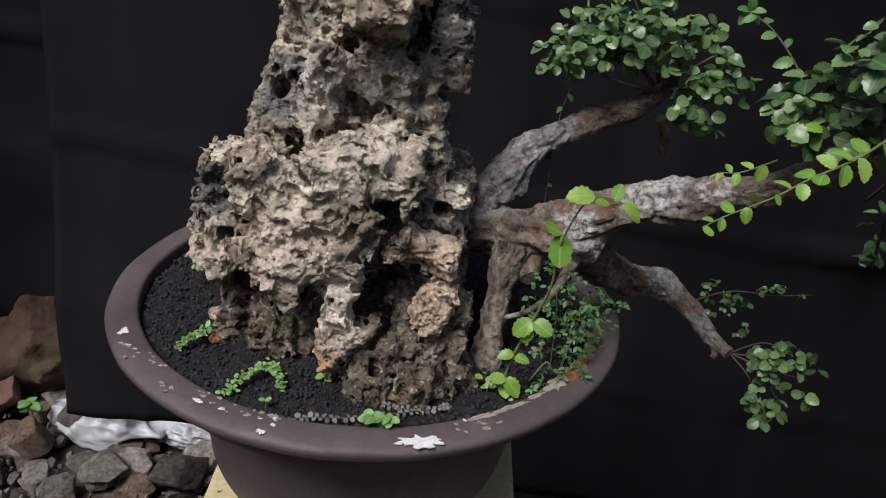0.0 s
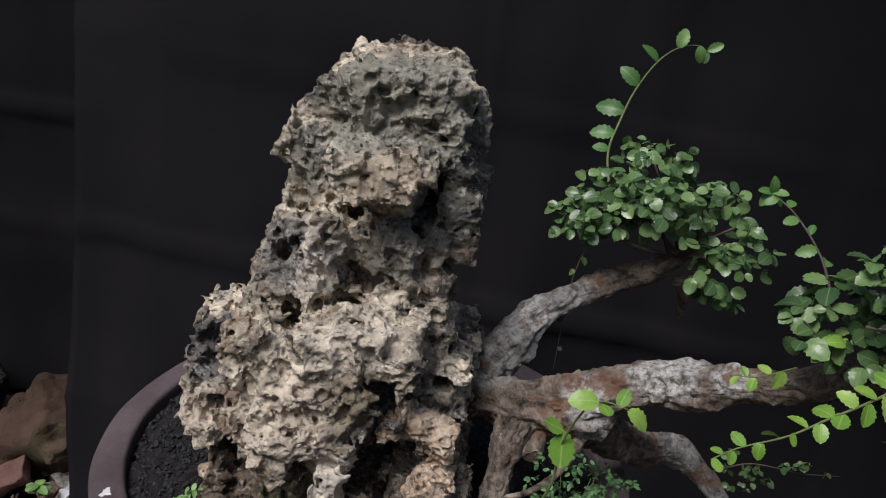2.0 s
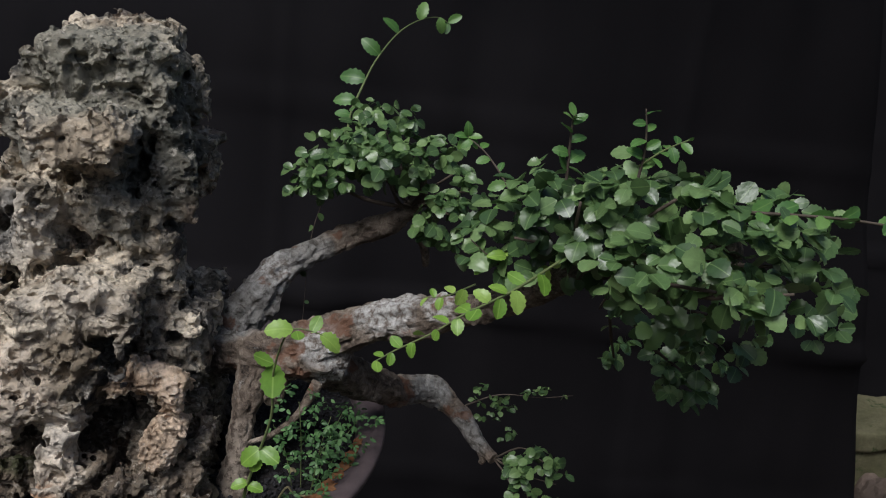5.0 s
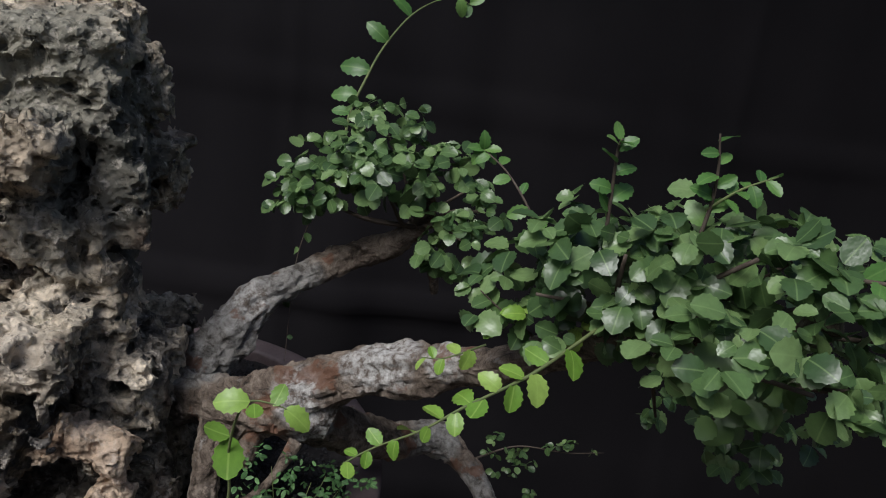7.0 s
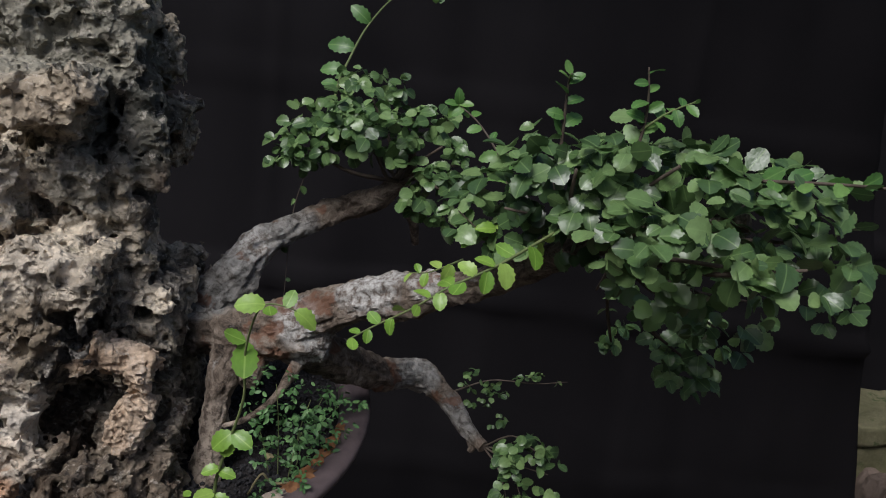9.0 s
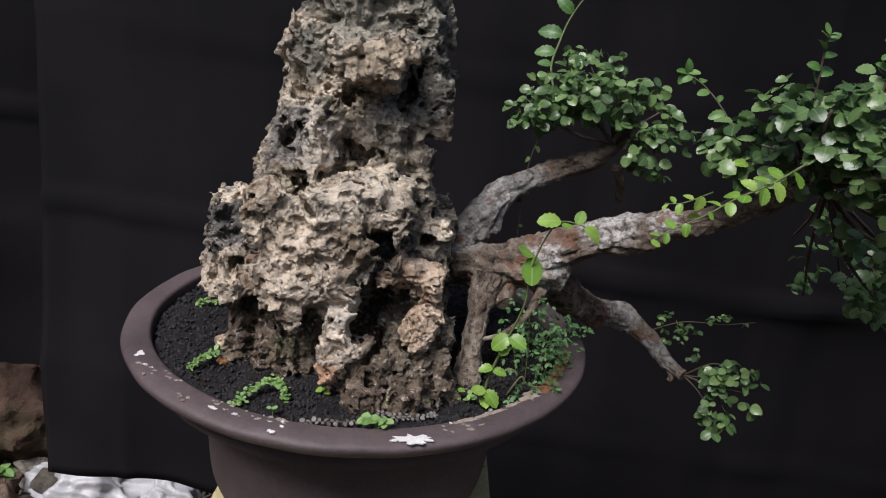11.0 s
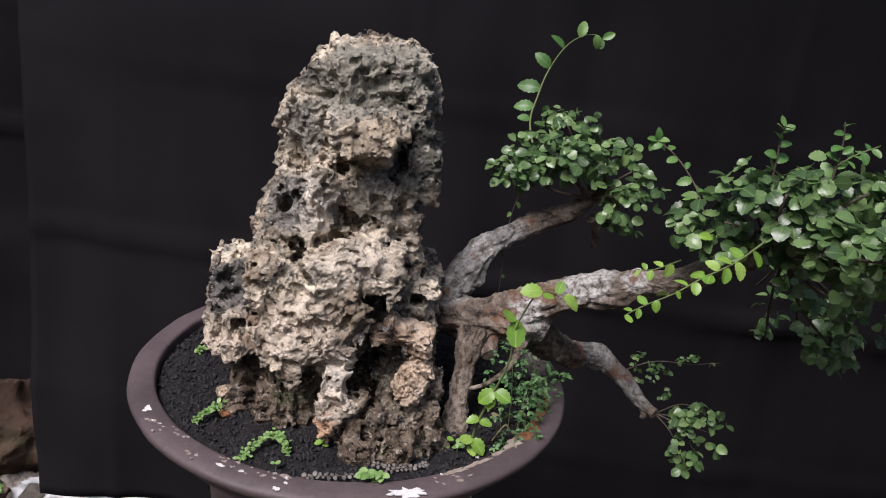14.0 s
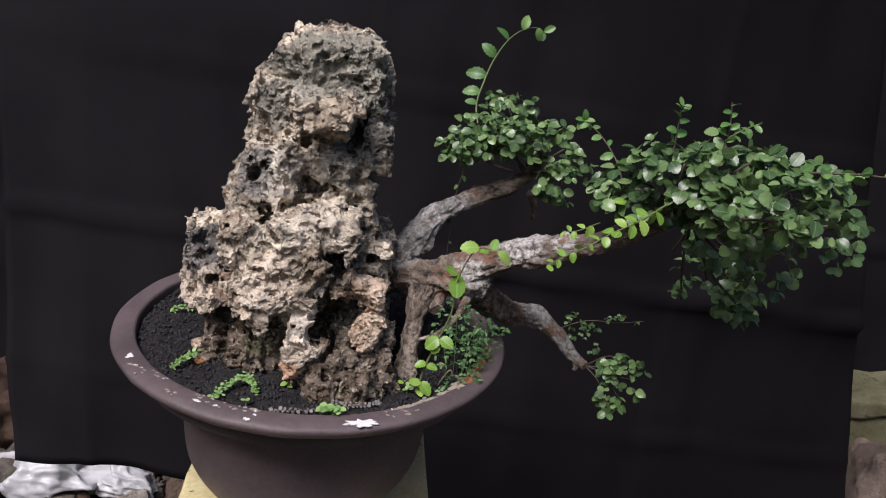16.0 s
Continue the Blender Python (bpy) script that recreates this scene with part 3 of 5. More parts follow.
def fleck(name, x, y, length, breadth, turn, material, label="", seed=0, z=RIM + 0.0012):
    """A thin crust with a ragged outline, lying on the rim."""
    g = random.Random(seed)
    bm = bmesh.new()
    n = 24
    ring = []
    for k in range(n):
        a = 2 * math.pi * k / n
        q = g.uniform(0.42, 1.12)
        ring.append(bm.verts.new((length * q * math.cos(a), breadth * q * math.sin(a), 0)))
    f = bm.faces.new(ring)
    out = bmesh.ops.extrude_face_region(bm, geom=[f])
    bmesh.ops.translate(bm, vec=(0, 0, 0.0010), verts=[v for v in out["geom"] if isinstance(v, bmesh.types.BMVert)])
    bmesh.ops.recalc_face_normals(bm, faces=bm.faces)
    u, w = (x - CX), (y - CY)
    part(name, of_bmesh(name, bm, material, False), pot, label, pose(u, w, z + TILT_X * u + TILT_Y * w, math.degrees(TILT_Y), -math.degrees(TILT_X), 0) @ pose(0, 0, 0, 0, 0, turn))

fleck("paint_fleck", 0.082, 0.610, 0.021, 0.010, 12, CHIP, "large white paint chip", 3)
fleck("paint_fleck", -0.220, 0.736, 0.0062, 0.0075, 0, CHIP, "", 4)
fleck("paint_fleck", -0.051, 0.600, 0.0048, 0.003, -20, CHIP, "", 5)
fleck("paint_fleck", -0.114, 0.634, 0.0060, 0.0026, -25, CHIP, "", 6)
fleck("paint_fleck", 0.062, 0.604, 0.004, 0.002, 10, CHIP, "", 7)
for k in range(62):
    mid = rnd.choice((221, 228, 236, 243, 250, 258, 258, 297))
    a = radians(rnd.gauss(mid, 1.6))
    q = min(0.268, max(0.246, rnd.gauss(0.250 + 0.006 * (mid % 3), 0.0045)))
    z = 0.45 + 0.55 * rnd.random() ** 2
    fleck("paint_fleck", CX + SX * q * math.cos(a), CY + SY * q * math.sin(a), 0.0036 * z, 0.0021 * z, rnd.uniform(-60, 30), rnd.choice((CHIP, SPLASH, SPLASH, SPLASH, SPLASH, MORTAR, MORTAR)), "", 20 + k)
for a, q, length, breadth in ((300, 0.247, 0.020, 0.0040), (307, 0.2465, 0.022, 0.0045), (314, 0.246, 0.018, 0.0036), (302, 0.258, 0.006, 0.003), (299, 0.262, 0.005, 0.0025)):
    fleck("mortar_splash", CX + SX * q * math.cos(radians(a)), CY + SY * q * math.sin(radians(a)), length, breadth, a + 90, MORTAR, "", a)
for a, q, length, breadth, mt in ((321, 0.247, 0.018, 0.009, MORTAR), (326, 0.249, 0.016, 0.010, RUST), (331, 0.248, 0.018, 0.009, RUST), (337, 0.247, 0.020, 0.008, RUST), (343, 0.246, 0.020, 0.007, RUST), (349, 0.246, 0.020, 0.006, RUST)):
    fleck("rust_crust", CX + SX * q * math.cos(radians(a)), CY + SY * q * math.sin(radians(a)), length, breadth, a + 90, mt, "", a + 7)

# ---- soil ----
def soil_height(x, y):
    p = np.stack([np.asarray(x, float), np.asarray(y, float), np.zeros(np.size(x))], 1)
    return 0.738 + TILT_X * (p[:, 0] - CX) + TILT_Y * (p[:, 1] - CY) + 0.005 * vnoise(p, 0.06, 2) + 0.003 * vnoise(p, 0.02, 3)

def soil_mesh():
    nr, na = 60, 160
    r, a = np.meshgrid(np.linspace(0.0, 0.2395, nr), np.linspace(0, 2 * np.pi, na, endpoint=False), indexing="ij")
    x, y = (CX + SX * r * np.cos(a)).ravel(), (CY + SY * r * np.sin(a)).ravel()
    p = np.stack([x, y, soil_height(x, y)], 1)
    p[:, 2] += 0.0030 * vnoise(p, 0.007, 5) + 0.0015 * vnoise(p, 0.0035, 6)
    faces = [(i * na + k, (i + 1) * na + k, (i + 1) * na + (k + 1) % na, i * na + (k + 1) % na) for i in range(nr - 1) for k in range(na)]
    return mesh_of("soil", p, faces, SOIL)

soil = thing("soil", "black granular potting soil filling the pot", "soil", soil_mesh(), kind="stuff")

def grains(name, count, low, high, seed, material):
    g = np.random.RandomState(seed)
    bm = bmesh.new()
    bmesh.ops.create_icosphere(bm, subdivisions=1, radius=1)
    v0, f0 = np.array([v.co for v in bm.verts]), np.array([[v.index for v in f.verts] for f in bm.faces])
    bm.free()
    r, a = 0.237 * np.sqrt(g.uniform(0, 1, count)), g.uniform(0, 2 * np.pi, count)
    x, y = CX + SX * r * np.cos(a), CY + SY * r * np.sin(a)
    s = low + (high - low) * g.uniform(0, 1, count) ** 2.5
    v = np.repeat(v0[None], count, 0) * g.uniform(0.6, 1.25, (count, len(v0), 1)) * g.uniform(0.7, 1.2, (count, 1, 3)) * s[:, None, None]
    v += np.stack([x, y, soil_height(x, y) + 0.35 * s], 1)[:, None]
    f = f0[None] + (np.arange(count) * len(v0))[:, None, None]
    return mesh_of(name, v.reshape(-1, 3), f.reshape(-1, 3), material, False)

part("soil_grains", grains("soil_grains", 20000, 0.0006, 0.0032, 5, GRAIN), soil)["kind"] = "stuff"

# ---- the rock ----
def rock_solid():
    c = Clay3((-0.215, 0.60, 0.715), (0.155, 0.985, 1.215), 0.0021)
    e = 0.005
    c.add((-0.002, 0.862, 1.121), (0.056, 0.072, 0.052), (6, -3, 8), True, e)      # crown block
    c.add((-0.058, 0.876, 1.092), (0.044, 0.066, 0.050), (0, 28, 0), True, e)
    c.add((-0.050, 0.872, 1.120), (0.030, 0.060, 0.026), (0, 34, 0), True, e)
    c.add((0.036, 0.852, 1.116), (0.030, 0.052, 0.034), (0, -6, -12), True, e)
    c.add((0.042, 0.842, 1.108), (0.024, 0.040, 0.008), (0, 8, 0), True, e)       # jutting lip
    c.add((-0.004, 0.782, 1.092), (0.044, 0.050, 0.016), (10, 4, 4), True, e)     # brow
    c.add((0.004, 0.776, 1.074), (0.032, 0.044, 0.022), (-18, -14, 0), True, e)
    c.add((0.008, 0.786, 1.056), (0.020, 0.036, 0.016), (-20, -8, 0), True, e)     # underside of the brow
    c.add((-0.074, 0.868, 1.046), (0.032, 0.060, 0.046), (0, 6, 12), True, e)     # left pillar
    c.add((-0.024, 0.852, 1.030), (0.062, 0.048, 0.085), None, True, 0.010)
    c.add((0.044, 0.846, 1.052), (0.026, 0.050, 0.050), (0, -5, 14), True, e)     # right pillar
    c.add((0.062, 0.896, 1.036), (0.016, 0.046, 0.034), (0, 14, 0), True, e)      # overhang at the side
    c.add((0.022, 0.822, 0.992), (0.030, 0.038, 0.042), (0, 14, 0), True, e)
    c.add((0.000, 0.822, 0.998), (0.046, 0.044, 0.046), (4, 6, -8), True, e)
    c.add((-0.032, 0.850, 0.965), (0.068, 0.056, 0.060), None, True, 0.010)       # waist
    c.add((-0.055, 0.796, 0.998), (0.016, 0.036, 0.044), (8, 8, 20), True, e)
    c.add((-0.094, 0.852, 0.962), (0.028, 0.054, 0.044), (0, 18, 10), True, e)
    c.add((-0.072, 0.815, 0.940), (0.034, 0.044, 0.030), (0, 6, 0), True, e)
    c.add((0.042, 0.824, 0.925), (0.030, 0.038, 0.070), (0, -3, 6), True, e)
    c.add((0.016, 0.764, 0.944), (0.036, 0.056, 0.022), (10, 10, 0), True, e)     # bright nodules
    c.add((-0.020, 0.766, 0.932), (0.040, 0.058, 0.026), (6, -8, 10), True, e)
    c.add((-0.046, 0.782, 0.902), (0.066, 0.070, 0.040), (0, 4, 0), True, 0.008)
    c.add((0.012, 0.768, 0.905), (0.036, 0.056, 0.032), (0, 10, 0), True, e)
    c.add((-0.142, 0.848, 0.872), (0.034, 0.052, 0.032), (0, -6, 10), True, e)    # shelf
    c.add((-0.148, 0.812, 0.842), (0.026, 0.044, 0.036), (0, 4, 14), True, e)
    c.add((-0.092, 0.775, 0.850), (0.052, 0.052, 0.030), (10, -4, 10), True, e)
    c.add((-0.036, 0.762, 0.852), (0.052, 0.052, 0.034), (8, 6, -6), True, e)
    c.add((-0.128, 0.765, 0.826), (0.022, 0.018, 0.018), (0, 10, 0), True, e)     # ragged skirt
    c.add((-0.092, 0.738, 0.824), (0.018, 0.016, 0.024), (14, 14, 0), True, e)
    c.add((-0.058, 0.722, 0.832), (0.020, 0.017, 0.026), (10, -8, 0), True, e)
    c.add((-0.026, 0.722, 0.846), (0.020, 0.017, 0.020), (0, 20, 0), True, e)
    c.add((-0.030, 0.872, 0.790), (0.110, 0.088, 0.075), None, True, 0.008)       # foot, set back
    c.add((-0.112, 0.790, 0.766), (0.026, 0.034, 0.042), (0, 10, 0), True, e)
    c.add((-0.058, 0.772, 0.766), (0.044, 0.036, 0.042), (0, -6, 0), True, e)
    c.add((0.066, 0.852, 0.830), (0.034, 0.080, 0.085), (0, -3, 0), True, e)
    c.add((0.052, 0.755, 0.738), (0.064, 0.084, 0.042), None, False, 0.010)       # mound
    c.add((0.090, 0.770, 0.770), (0.020, 0.044, 0.034), (0, 6, 0), True, e)
    c.add((0.000, 0.716, 0.836), (0.008, 0.012, 0.026), (0, 10, 0), True, e)      # toe, tapering
    c.add((0.001, 0.712, 0.812), (0.012, 0.014, 0.024), (0, -12, 10), True, 0.008)
    c.add((-0.006, 0.706, 0.790), (0.017, 0.016, 0.026), (0, 10, -12), True, 0.008)
    c.add((0.012, 0.712, 0.802), (0.010, 0.012, 0.014), (0, 24, 0), True, 0.008)
    c.add((-0.013, 0.701, 0.768), (0.012, 0.013, 0.020), (10, -6, 20), True, 0.008)
    c.add((0.046, 0.776, 0.815), (0.036, 0.036, 0.055), (10, -8, 0), True, e)     # dark face behind the tan stones
    gg = random.Random(5)                                                         # crags on the mound
    for k in range(34):
        a, q = gg.uniform(-2.9, -0.3), gg.uniform(0.45, 1.0)
        x, y = 0.052 + 0.064 * q * math.cos(a), 0.755 + 0.084 * q * math.sin(a)
        z = 0.738 + 0.042 * math.sqrt(max(0.02, 1 - q * q))
        c.add((x, y, z), (gg.uniform(0.003, 0.010), gg.uniform(0.004, 0.012), gg.uniform(0.007, 0.020)), (gg.uniform(-30, 30), gg.uniform(-35, 35), gg.uniform(0, 90)), True, 0.004)
    for k in range(12):
        c.cut((gg.uniform(0.0, 0.10), gg.uniform(0.675, 0.73), gg.uniform(0.745, 0.785)), (gg.uniform(0.003, 0.008), 0.02, gg.uniform(0.006, 0.014)), (0, gg.uniform(-40, 40), 0))
    c.cut((-0.025, 0.780, 1.039), (0.013, 0.040, 0.012), (0, -30, 0))
    c.cut((0.038, 0.785, 1.057), (0.009, 0.040, 0.019), (0, 8, 0))
    c.cut((0.068, 0.852, 1.039), (0.005, 0.026, 0.010))
    c.cut((-0.012, 0.775, 0.980), (0.020, 0.044, 0.011), (0, -10, 0))
    c.cut((-0.080, 0.810, 1.036), (0.010, 0.030, 0.014))
    c.cut((-0.092, 0.790, 0.985), (0.010, 0.030, 0.018), (0, 20, 0))
    c.cut((-0.068, 0.785, 0.956), (0.008, 0.024, 0.018))
    c.cut((-0.110, 0.792, 0.882), (0.012, 0.040, 0.030))
    c.cut((-0.136, 0.792, 0.888), (0.020, 0.022, 0.018))
    c.cut((0.022, 0.735, 0.828), (0.016, 0.070, 0.046), (0, 16, 0))
    c.cut((0.046, 0.728, 0.828), (0.026, 0.040, 0.034))
    c.cut((0.038, 0.745, 0.890), (0.022, 0.040, 0.018))
    c.cut((-0.080, 0.712, 0.788), (0.050, 0.034, 0.018))
    c.cut((-0.106, 0.742, 0.806), (0.015, 0.030, 0.016))
    c.cut((-0.040, 0.708, 0.812), (0.013, 0.030, 0.018))
    c.cut((-0.074, 0.716, 0.846), (0.009, 0.018, 0.014))
    c.wear([(0.045, 0.0060, False), (0.020, 0.0042, True), (0.0095, 0.0028, True), (0.0046, 0.0019, False)],
           [(0.020, 0.012, 0.46), (0.0095, 0.010, 0.44)], [(0.021, 0.0060), (0.0105, 0.0052), (0.0060, 0.0026)])
    return c

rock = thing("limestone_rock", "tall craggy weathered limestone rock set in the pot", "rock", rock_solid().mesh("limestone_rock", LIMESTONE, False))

def small_rock(name, at, r, turn, seed, material, parent, label=""):
    h = max(0.0014, max(r) / 22)
    e = max(r) * 1.5
    c = Clay3(tuple(a - e for a in at), tuple(a + e for a in at), h)
    c.add(at, r, turn, True)
    g3 = random.Random(seed)
    for _ in range(4):
        c.add(tuple(a + g3.uniform(-0.55, 0.55) * b for a, b in zip(at, r)), tuple(b * g3.uniform(0.45, 0.75) for b in r), tuple(t + g3.uniform(-35, 35) for t in turn), True, 0.003)
    c.shift = seed * 0.37
    c.wear([(max(r) * 0.6, max(r) * 0.16, False), (max(r) * 0.25, max(r) * 0.09, True), (max(r) * 0.12, max(r) * 0.05, False)], [(max(r) * 0.22, max(r) * 0.20, 0.45)], [(max(r) * 0.42, max(r) * 0.16), (max(r) * 0.2, max(r) * 0.08)])
    return part(name, c.mesh(name, material, False), parent, label)

small_rock("tan_plate", (0.066, 0.744, 0.866), (0.028, 0.019, 0.013), (-34, 14, 0), 1, TANSTONE, rock, "flat tan stone with small holes")
small_rock("tan_lump", (0.077, 0.730, 0.818), (0.015, 0.018, 0.024), (0, 24, 0), 2, TANSTONE, rock, "orange tan stone lump")
small_rock("tan_lump", (0.036, 0.740, 0.862), (0.013, 0.014, 0.006), (0, -20, 0), 3, TANSTONE, rock)

# ---- the bonsai tree ----
tree = thing("bonsai_tree", "bonsai with lichen-grey branches and small dark green leaves beside the rock", "bonsai tree")

def bark_limb(name, points, label="", rough=0.16, lump=0.014, sides=48, n=34, flakes=0.60):
    return part(name, limb(name, points, BARK, rough, sides, n, lump, flakes), tree, label)

bark_limb("trunk", [(0.060, 0.880, 0.825, 0.026), (0.100, 0.855, 0.846, 0.025), (0.145, 0.828, 0.862, 0.024), (0.185, 0.824, 0.866, 0.0255), (0.218, 0.824, 0.864, 0.0235), (0.236, 0.822, 0.858, 0.015)], "flaking grey brown trunk lying against the rock", 0.20)
bark_limb("branch", [(0.175, 0.826, 0.872, 0.022), (0.212, 0.822, 0.886, 0.022), (0.250, 0.820, 0.905, 0.0195), (0.275, 0.808, 0.918, 0.0195), (0.300, 0.793, 0.928, 0.0185), (0.320, 0.780, 0.940, 0.0155), (0.360, 0.752, 0.962, 0.0135), (0.400, 0.716, 0.995, 0.0125), (0.430, 0.690, 1.022, 0.0105), (0.470, 0.650, 1.050, 0.008), (0.520, 0.610, 1.075, 0.005)], "main branch crusted with white lichen", 0.20)
bark_limb("branch", [(0.080, 0.885, 0.845, 0.024), (0.108, 0.880, 0.868, 0.023), (0.130, 0.882, 0.895, 0.0215), (0.152, 0.892, 0.925, 0.0185), (0.175, 0.905, 0.942, 0.0155), (0.217, 0.935, 0.958, 0.0135), (0.255, 0.950, 0.972, 0.0120), (0.285, 0.955, 0.990, 0.0105), (0.300, 0.945, 1.015, 0.007), (0.300, 0.930, 1.040, 0.004)], "upper branch with pale grey patches", 0.16)
bark_limb("branch", [(0.205, 0.832, 0.858, 0.022), (0.245, 0.862, 0.826, 0.019), (0.285, 0.900, 0.797, 0.0175), (0.320, 0.932, 0.782, 0.0155), (0.350, 0.935, 0.775, 0.0135), (0.375, 0.915, 0.760, 0.0105), (0.392, 0.890, 0.744, 0.0085), (0.410, 0.865, 0.736, 0.0065)], "drooping lower branch with a broken end", 0.18)
bark_limb("branch_stub", [(0.300, 0.955, 0.972, 0.007), (0.312, 0.972, 0.950, 0.0055), (0.318, 0.985, 0.922, 0.0035)], "", 0.2)
bark_limb("branch_stub", [(0.398, 0.880, 0.740, 0.0065), (0.400, 0.878, 0.728, 0.0045), (0.398, 0.878, 0.722, 0.003)], "", 0.2)
bark_limb("branch_stub", [(0.056, 0.842, 0.905, 0.006), (0.088, 0.868, 0.906, 0.005), (0.102, 0.872, 0.907, 0.002)], "", 0.2)
bark_limb("root", [(0.146, 0.808, 0.855, 0.019), (0.1415, 0.792, 0.828, 0.0130), (0.138, 0.784, 0.800, 0.0115), (0.136, 0.777, 0.770, 0.0112), (0.135, 0.772, 0.745, 0.0140), (0.134, 0.770, 0.725, 0.019)], "prop root growing down into the soil", 0.14, 0.009)
bark_limb("root", [(0.208, 0.806, 0.846, 0.0070), (0.196, 0.790, 0.824, 0.0040), (0.182, 0.782, 0.808, 0.0033), (0.164, 0.778, 0.796, 0.0028), (0.147, 0.776, 0.790, 0.0022)], "thin looping root", 0.12, 0.008, 16, 16, 0.2)
bark_limb("cut_stub", [(0.170, 0.822, 0.846, 0.013), (0.167, 0.806, 0.838, 0.0112), (0.166, 0.795, 0.832, 0.0100), (0.166, 0.791, 0.830, 0.0094), (0.166, 0.790, 0.8295, 0.0070), (0.167, 0.795, 0.832, 0.0050), (0.167, 0.797, 0.833, 0.0010)], "healed round cut on the trunk", 0.06, 0.008, 32, 10, 0.15)

def twigs(name, start, ends, r=0.0028):
    parts = []
    for e in ends:
        mid = tuple(0.5 * (a + b) + rnd.uniform(-0.012, 0.012) for a, b in zip(start, e))
        parts.append(limb("twig", [(*start, r), (*mid, r * 0.75), (*e, r * 0.4)], TWIG, 0.15, 6, 6, 0.01))
    return part(name, joined("twigs", parts, [Matrix()] * len(parts), TWIG), tree, "fine brown twigs")

# right-hand crown, the nearest
crown = twigs("crown", (0.430, 0.685, 1.025), ((0.36, 0.66, 1.055), (0.40, 0.63, 1.095), (0.46, 0.60, 1.11), (0.50, 0.64, 1.10), (0.55, 0.60, 1.10), (0.48, 0.55, 1.06), (0.54, 0.56, 1.06), (0.40, 0.70, 1.07), (0.52, 0.70, 1.04), (0.60, 0.63, 1.06)))
pad(crown, (0.358, 0.692, 1.050), (0.032, 0.040, 0.028), 30, 0.0175, LEAVES)
pad(crown, (0.372, 0.664, 1.026), (0.030, 0.030, 0.016), 9, 0.0145, FRESHES, -0.3)
pad(crown, (0.432, 0.655, 1.078), (0.038, 0.038, 0.030), 44, 0.0165, LEAVES, -0.6)
pad(crown, (0.425, 0.640, 1.050), (0.030, 0.030, 0.022), 30, 0.0165, LEAVES, -0.6)
pad(crown, (0.338, 0.694, 1.038), (0.018, 0.025, 0.018), 16, 0.0170, LEAVES, -0.7)
pad(crown, (0.385, 0.690, 1.030), (0.035, 0.035, 0.020), 26, 0.0165, LEAVES, -0.3)
pad(crown, (0.392, 0.662, 1.083), (0.045, 0.045, 0.034), 72, 0.0165, LEAVES)
pad(crown, (0.450, 0.642, 1.098), (0.055, 0.055, 0.032), 86, 0.0165, LEAVES)
pad(crown, (0.515, 0.628, 1.098), (0.055, 0.055, 0.030), 80, 0.0165, LEAVES)
pad(crown, (0.462, 0.580, 1.060), (0.056, 0.040, 0.038), 84, 0.0178, LEAVES, -0.6)
pad(crown, (0.530, 0.577, 1.066), (0.050, 0.045, 0.042), 78, 0.0175, LEAVES, -0.6)
pad(crown, (0.590, 0.625, 1.060), (0.034, 0.045, 0.036), 44, 0.0165, LEAVES, -0.7)
pad(crown, (0.415, 0.690, 1.055), (0.050, 0.040, 0.040), 80, 0.0165, LEAVES, -1, False)
pad(crown, (0.500, 0.650, 1.040), (0.080, 0.065, 0.045), 190, 0.0165, LEAVES, -1, False)

pad(crown, (0.562, 0.628, 1.094), (0.042, 0.045, 0.022), 42, 0.0165, LEAVES)

# lower back foliage hanging in the shade
hanging = twigs("hanging_twig", (0.470, 0.745, 1.010), ((0.53, 0.86, 0.86), (0.50, 0.86, 0.93), (0.59, 0.82, 0.88), (0.61, 0.80, 0.92), (0.56, 0.76, 0.95), (0.60, 0.72, 0.98), (0.55, 0.83, 0.90)))
pad(hanging, (0.518, 0.868, 0.898), (0.026, 0.028, 0.036), 30, 0.0160, LEAVES, -1)
pad(hanging, (0.590, 0.815, 0.895), (0.036, 0.035, 0.050), 70, 0.0165, LEAVES, -1)
pad(hanging, (0.580, 0.750, 0.960), (0.045, 0.040, 0.045), 70, 0.0170, LEAVES, -1)
pad(hanging, (0.530, 0.770, 0.980), (0.055, 0.055, 0.045), 80, 0.0170, LEAVES, -1, False)
pad(hanging, (0.625, 0.680, 1.010), (0.025, 0.035, 0.035), 22, 0.0170, LEAVES, -1)

pad(hanging, (0.612, 0.850, 0.878), (0.040, 0.034, 0.034), 48, 0.0165, LEAVES, -1)

# upper crown, further back
upper = twigs("upper_crown", (0.292, 0.948, 1.000), ((0.19, 0.93, 1.03), (0.22, 0.95, 1.06), (0.25, 0.97, 1.09), (0.30, 0.95, 1.08), (0.33, 0.91, 1.05), (0.33, 0.89, 1.01), (0.26, 0.92, 1.04), (0.35, 0.92, 1.03)))
pad(upper, (0.178, 0.925, 1.022), (0.024, 0.035, 0.022), 46, 0.0140, LEAVES, -0.6)
pad(upper, (0.210, 0.945, 1.062), (0.032, 0.040, 0.026), 62, 0.0145, LEAVES)
pad(upper, (0.252, 0.968, 1.094), (0.040, 0.040, 0.018), 66, 0.0140, LEAVES)
pad(upper, (0.250, 0.915, 1.042), (0.056, 0.035, 0.026), 86, 0.0150, LEAVES, -0.5)
pad(upper, (0.312, 0.925, 1.060), (0.036, 0.040, 0.028), 66, 0.0145, LEAVES)
pad(upper, (0.318, 0.890, 1.012), (0.028, 0.026, 0.030), 52, 0.0140, LEAVES, -1)
pad(upper, (0.350, 0.915, 1.022), (0.022, 0.030, 0.028), 32, 0.0140, LEAVES, -1)
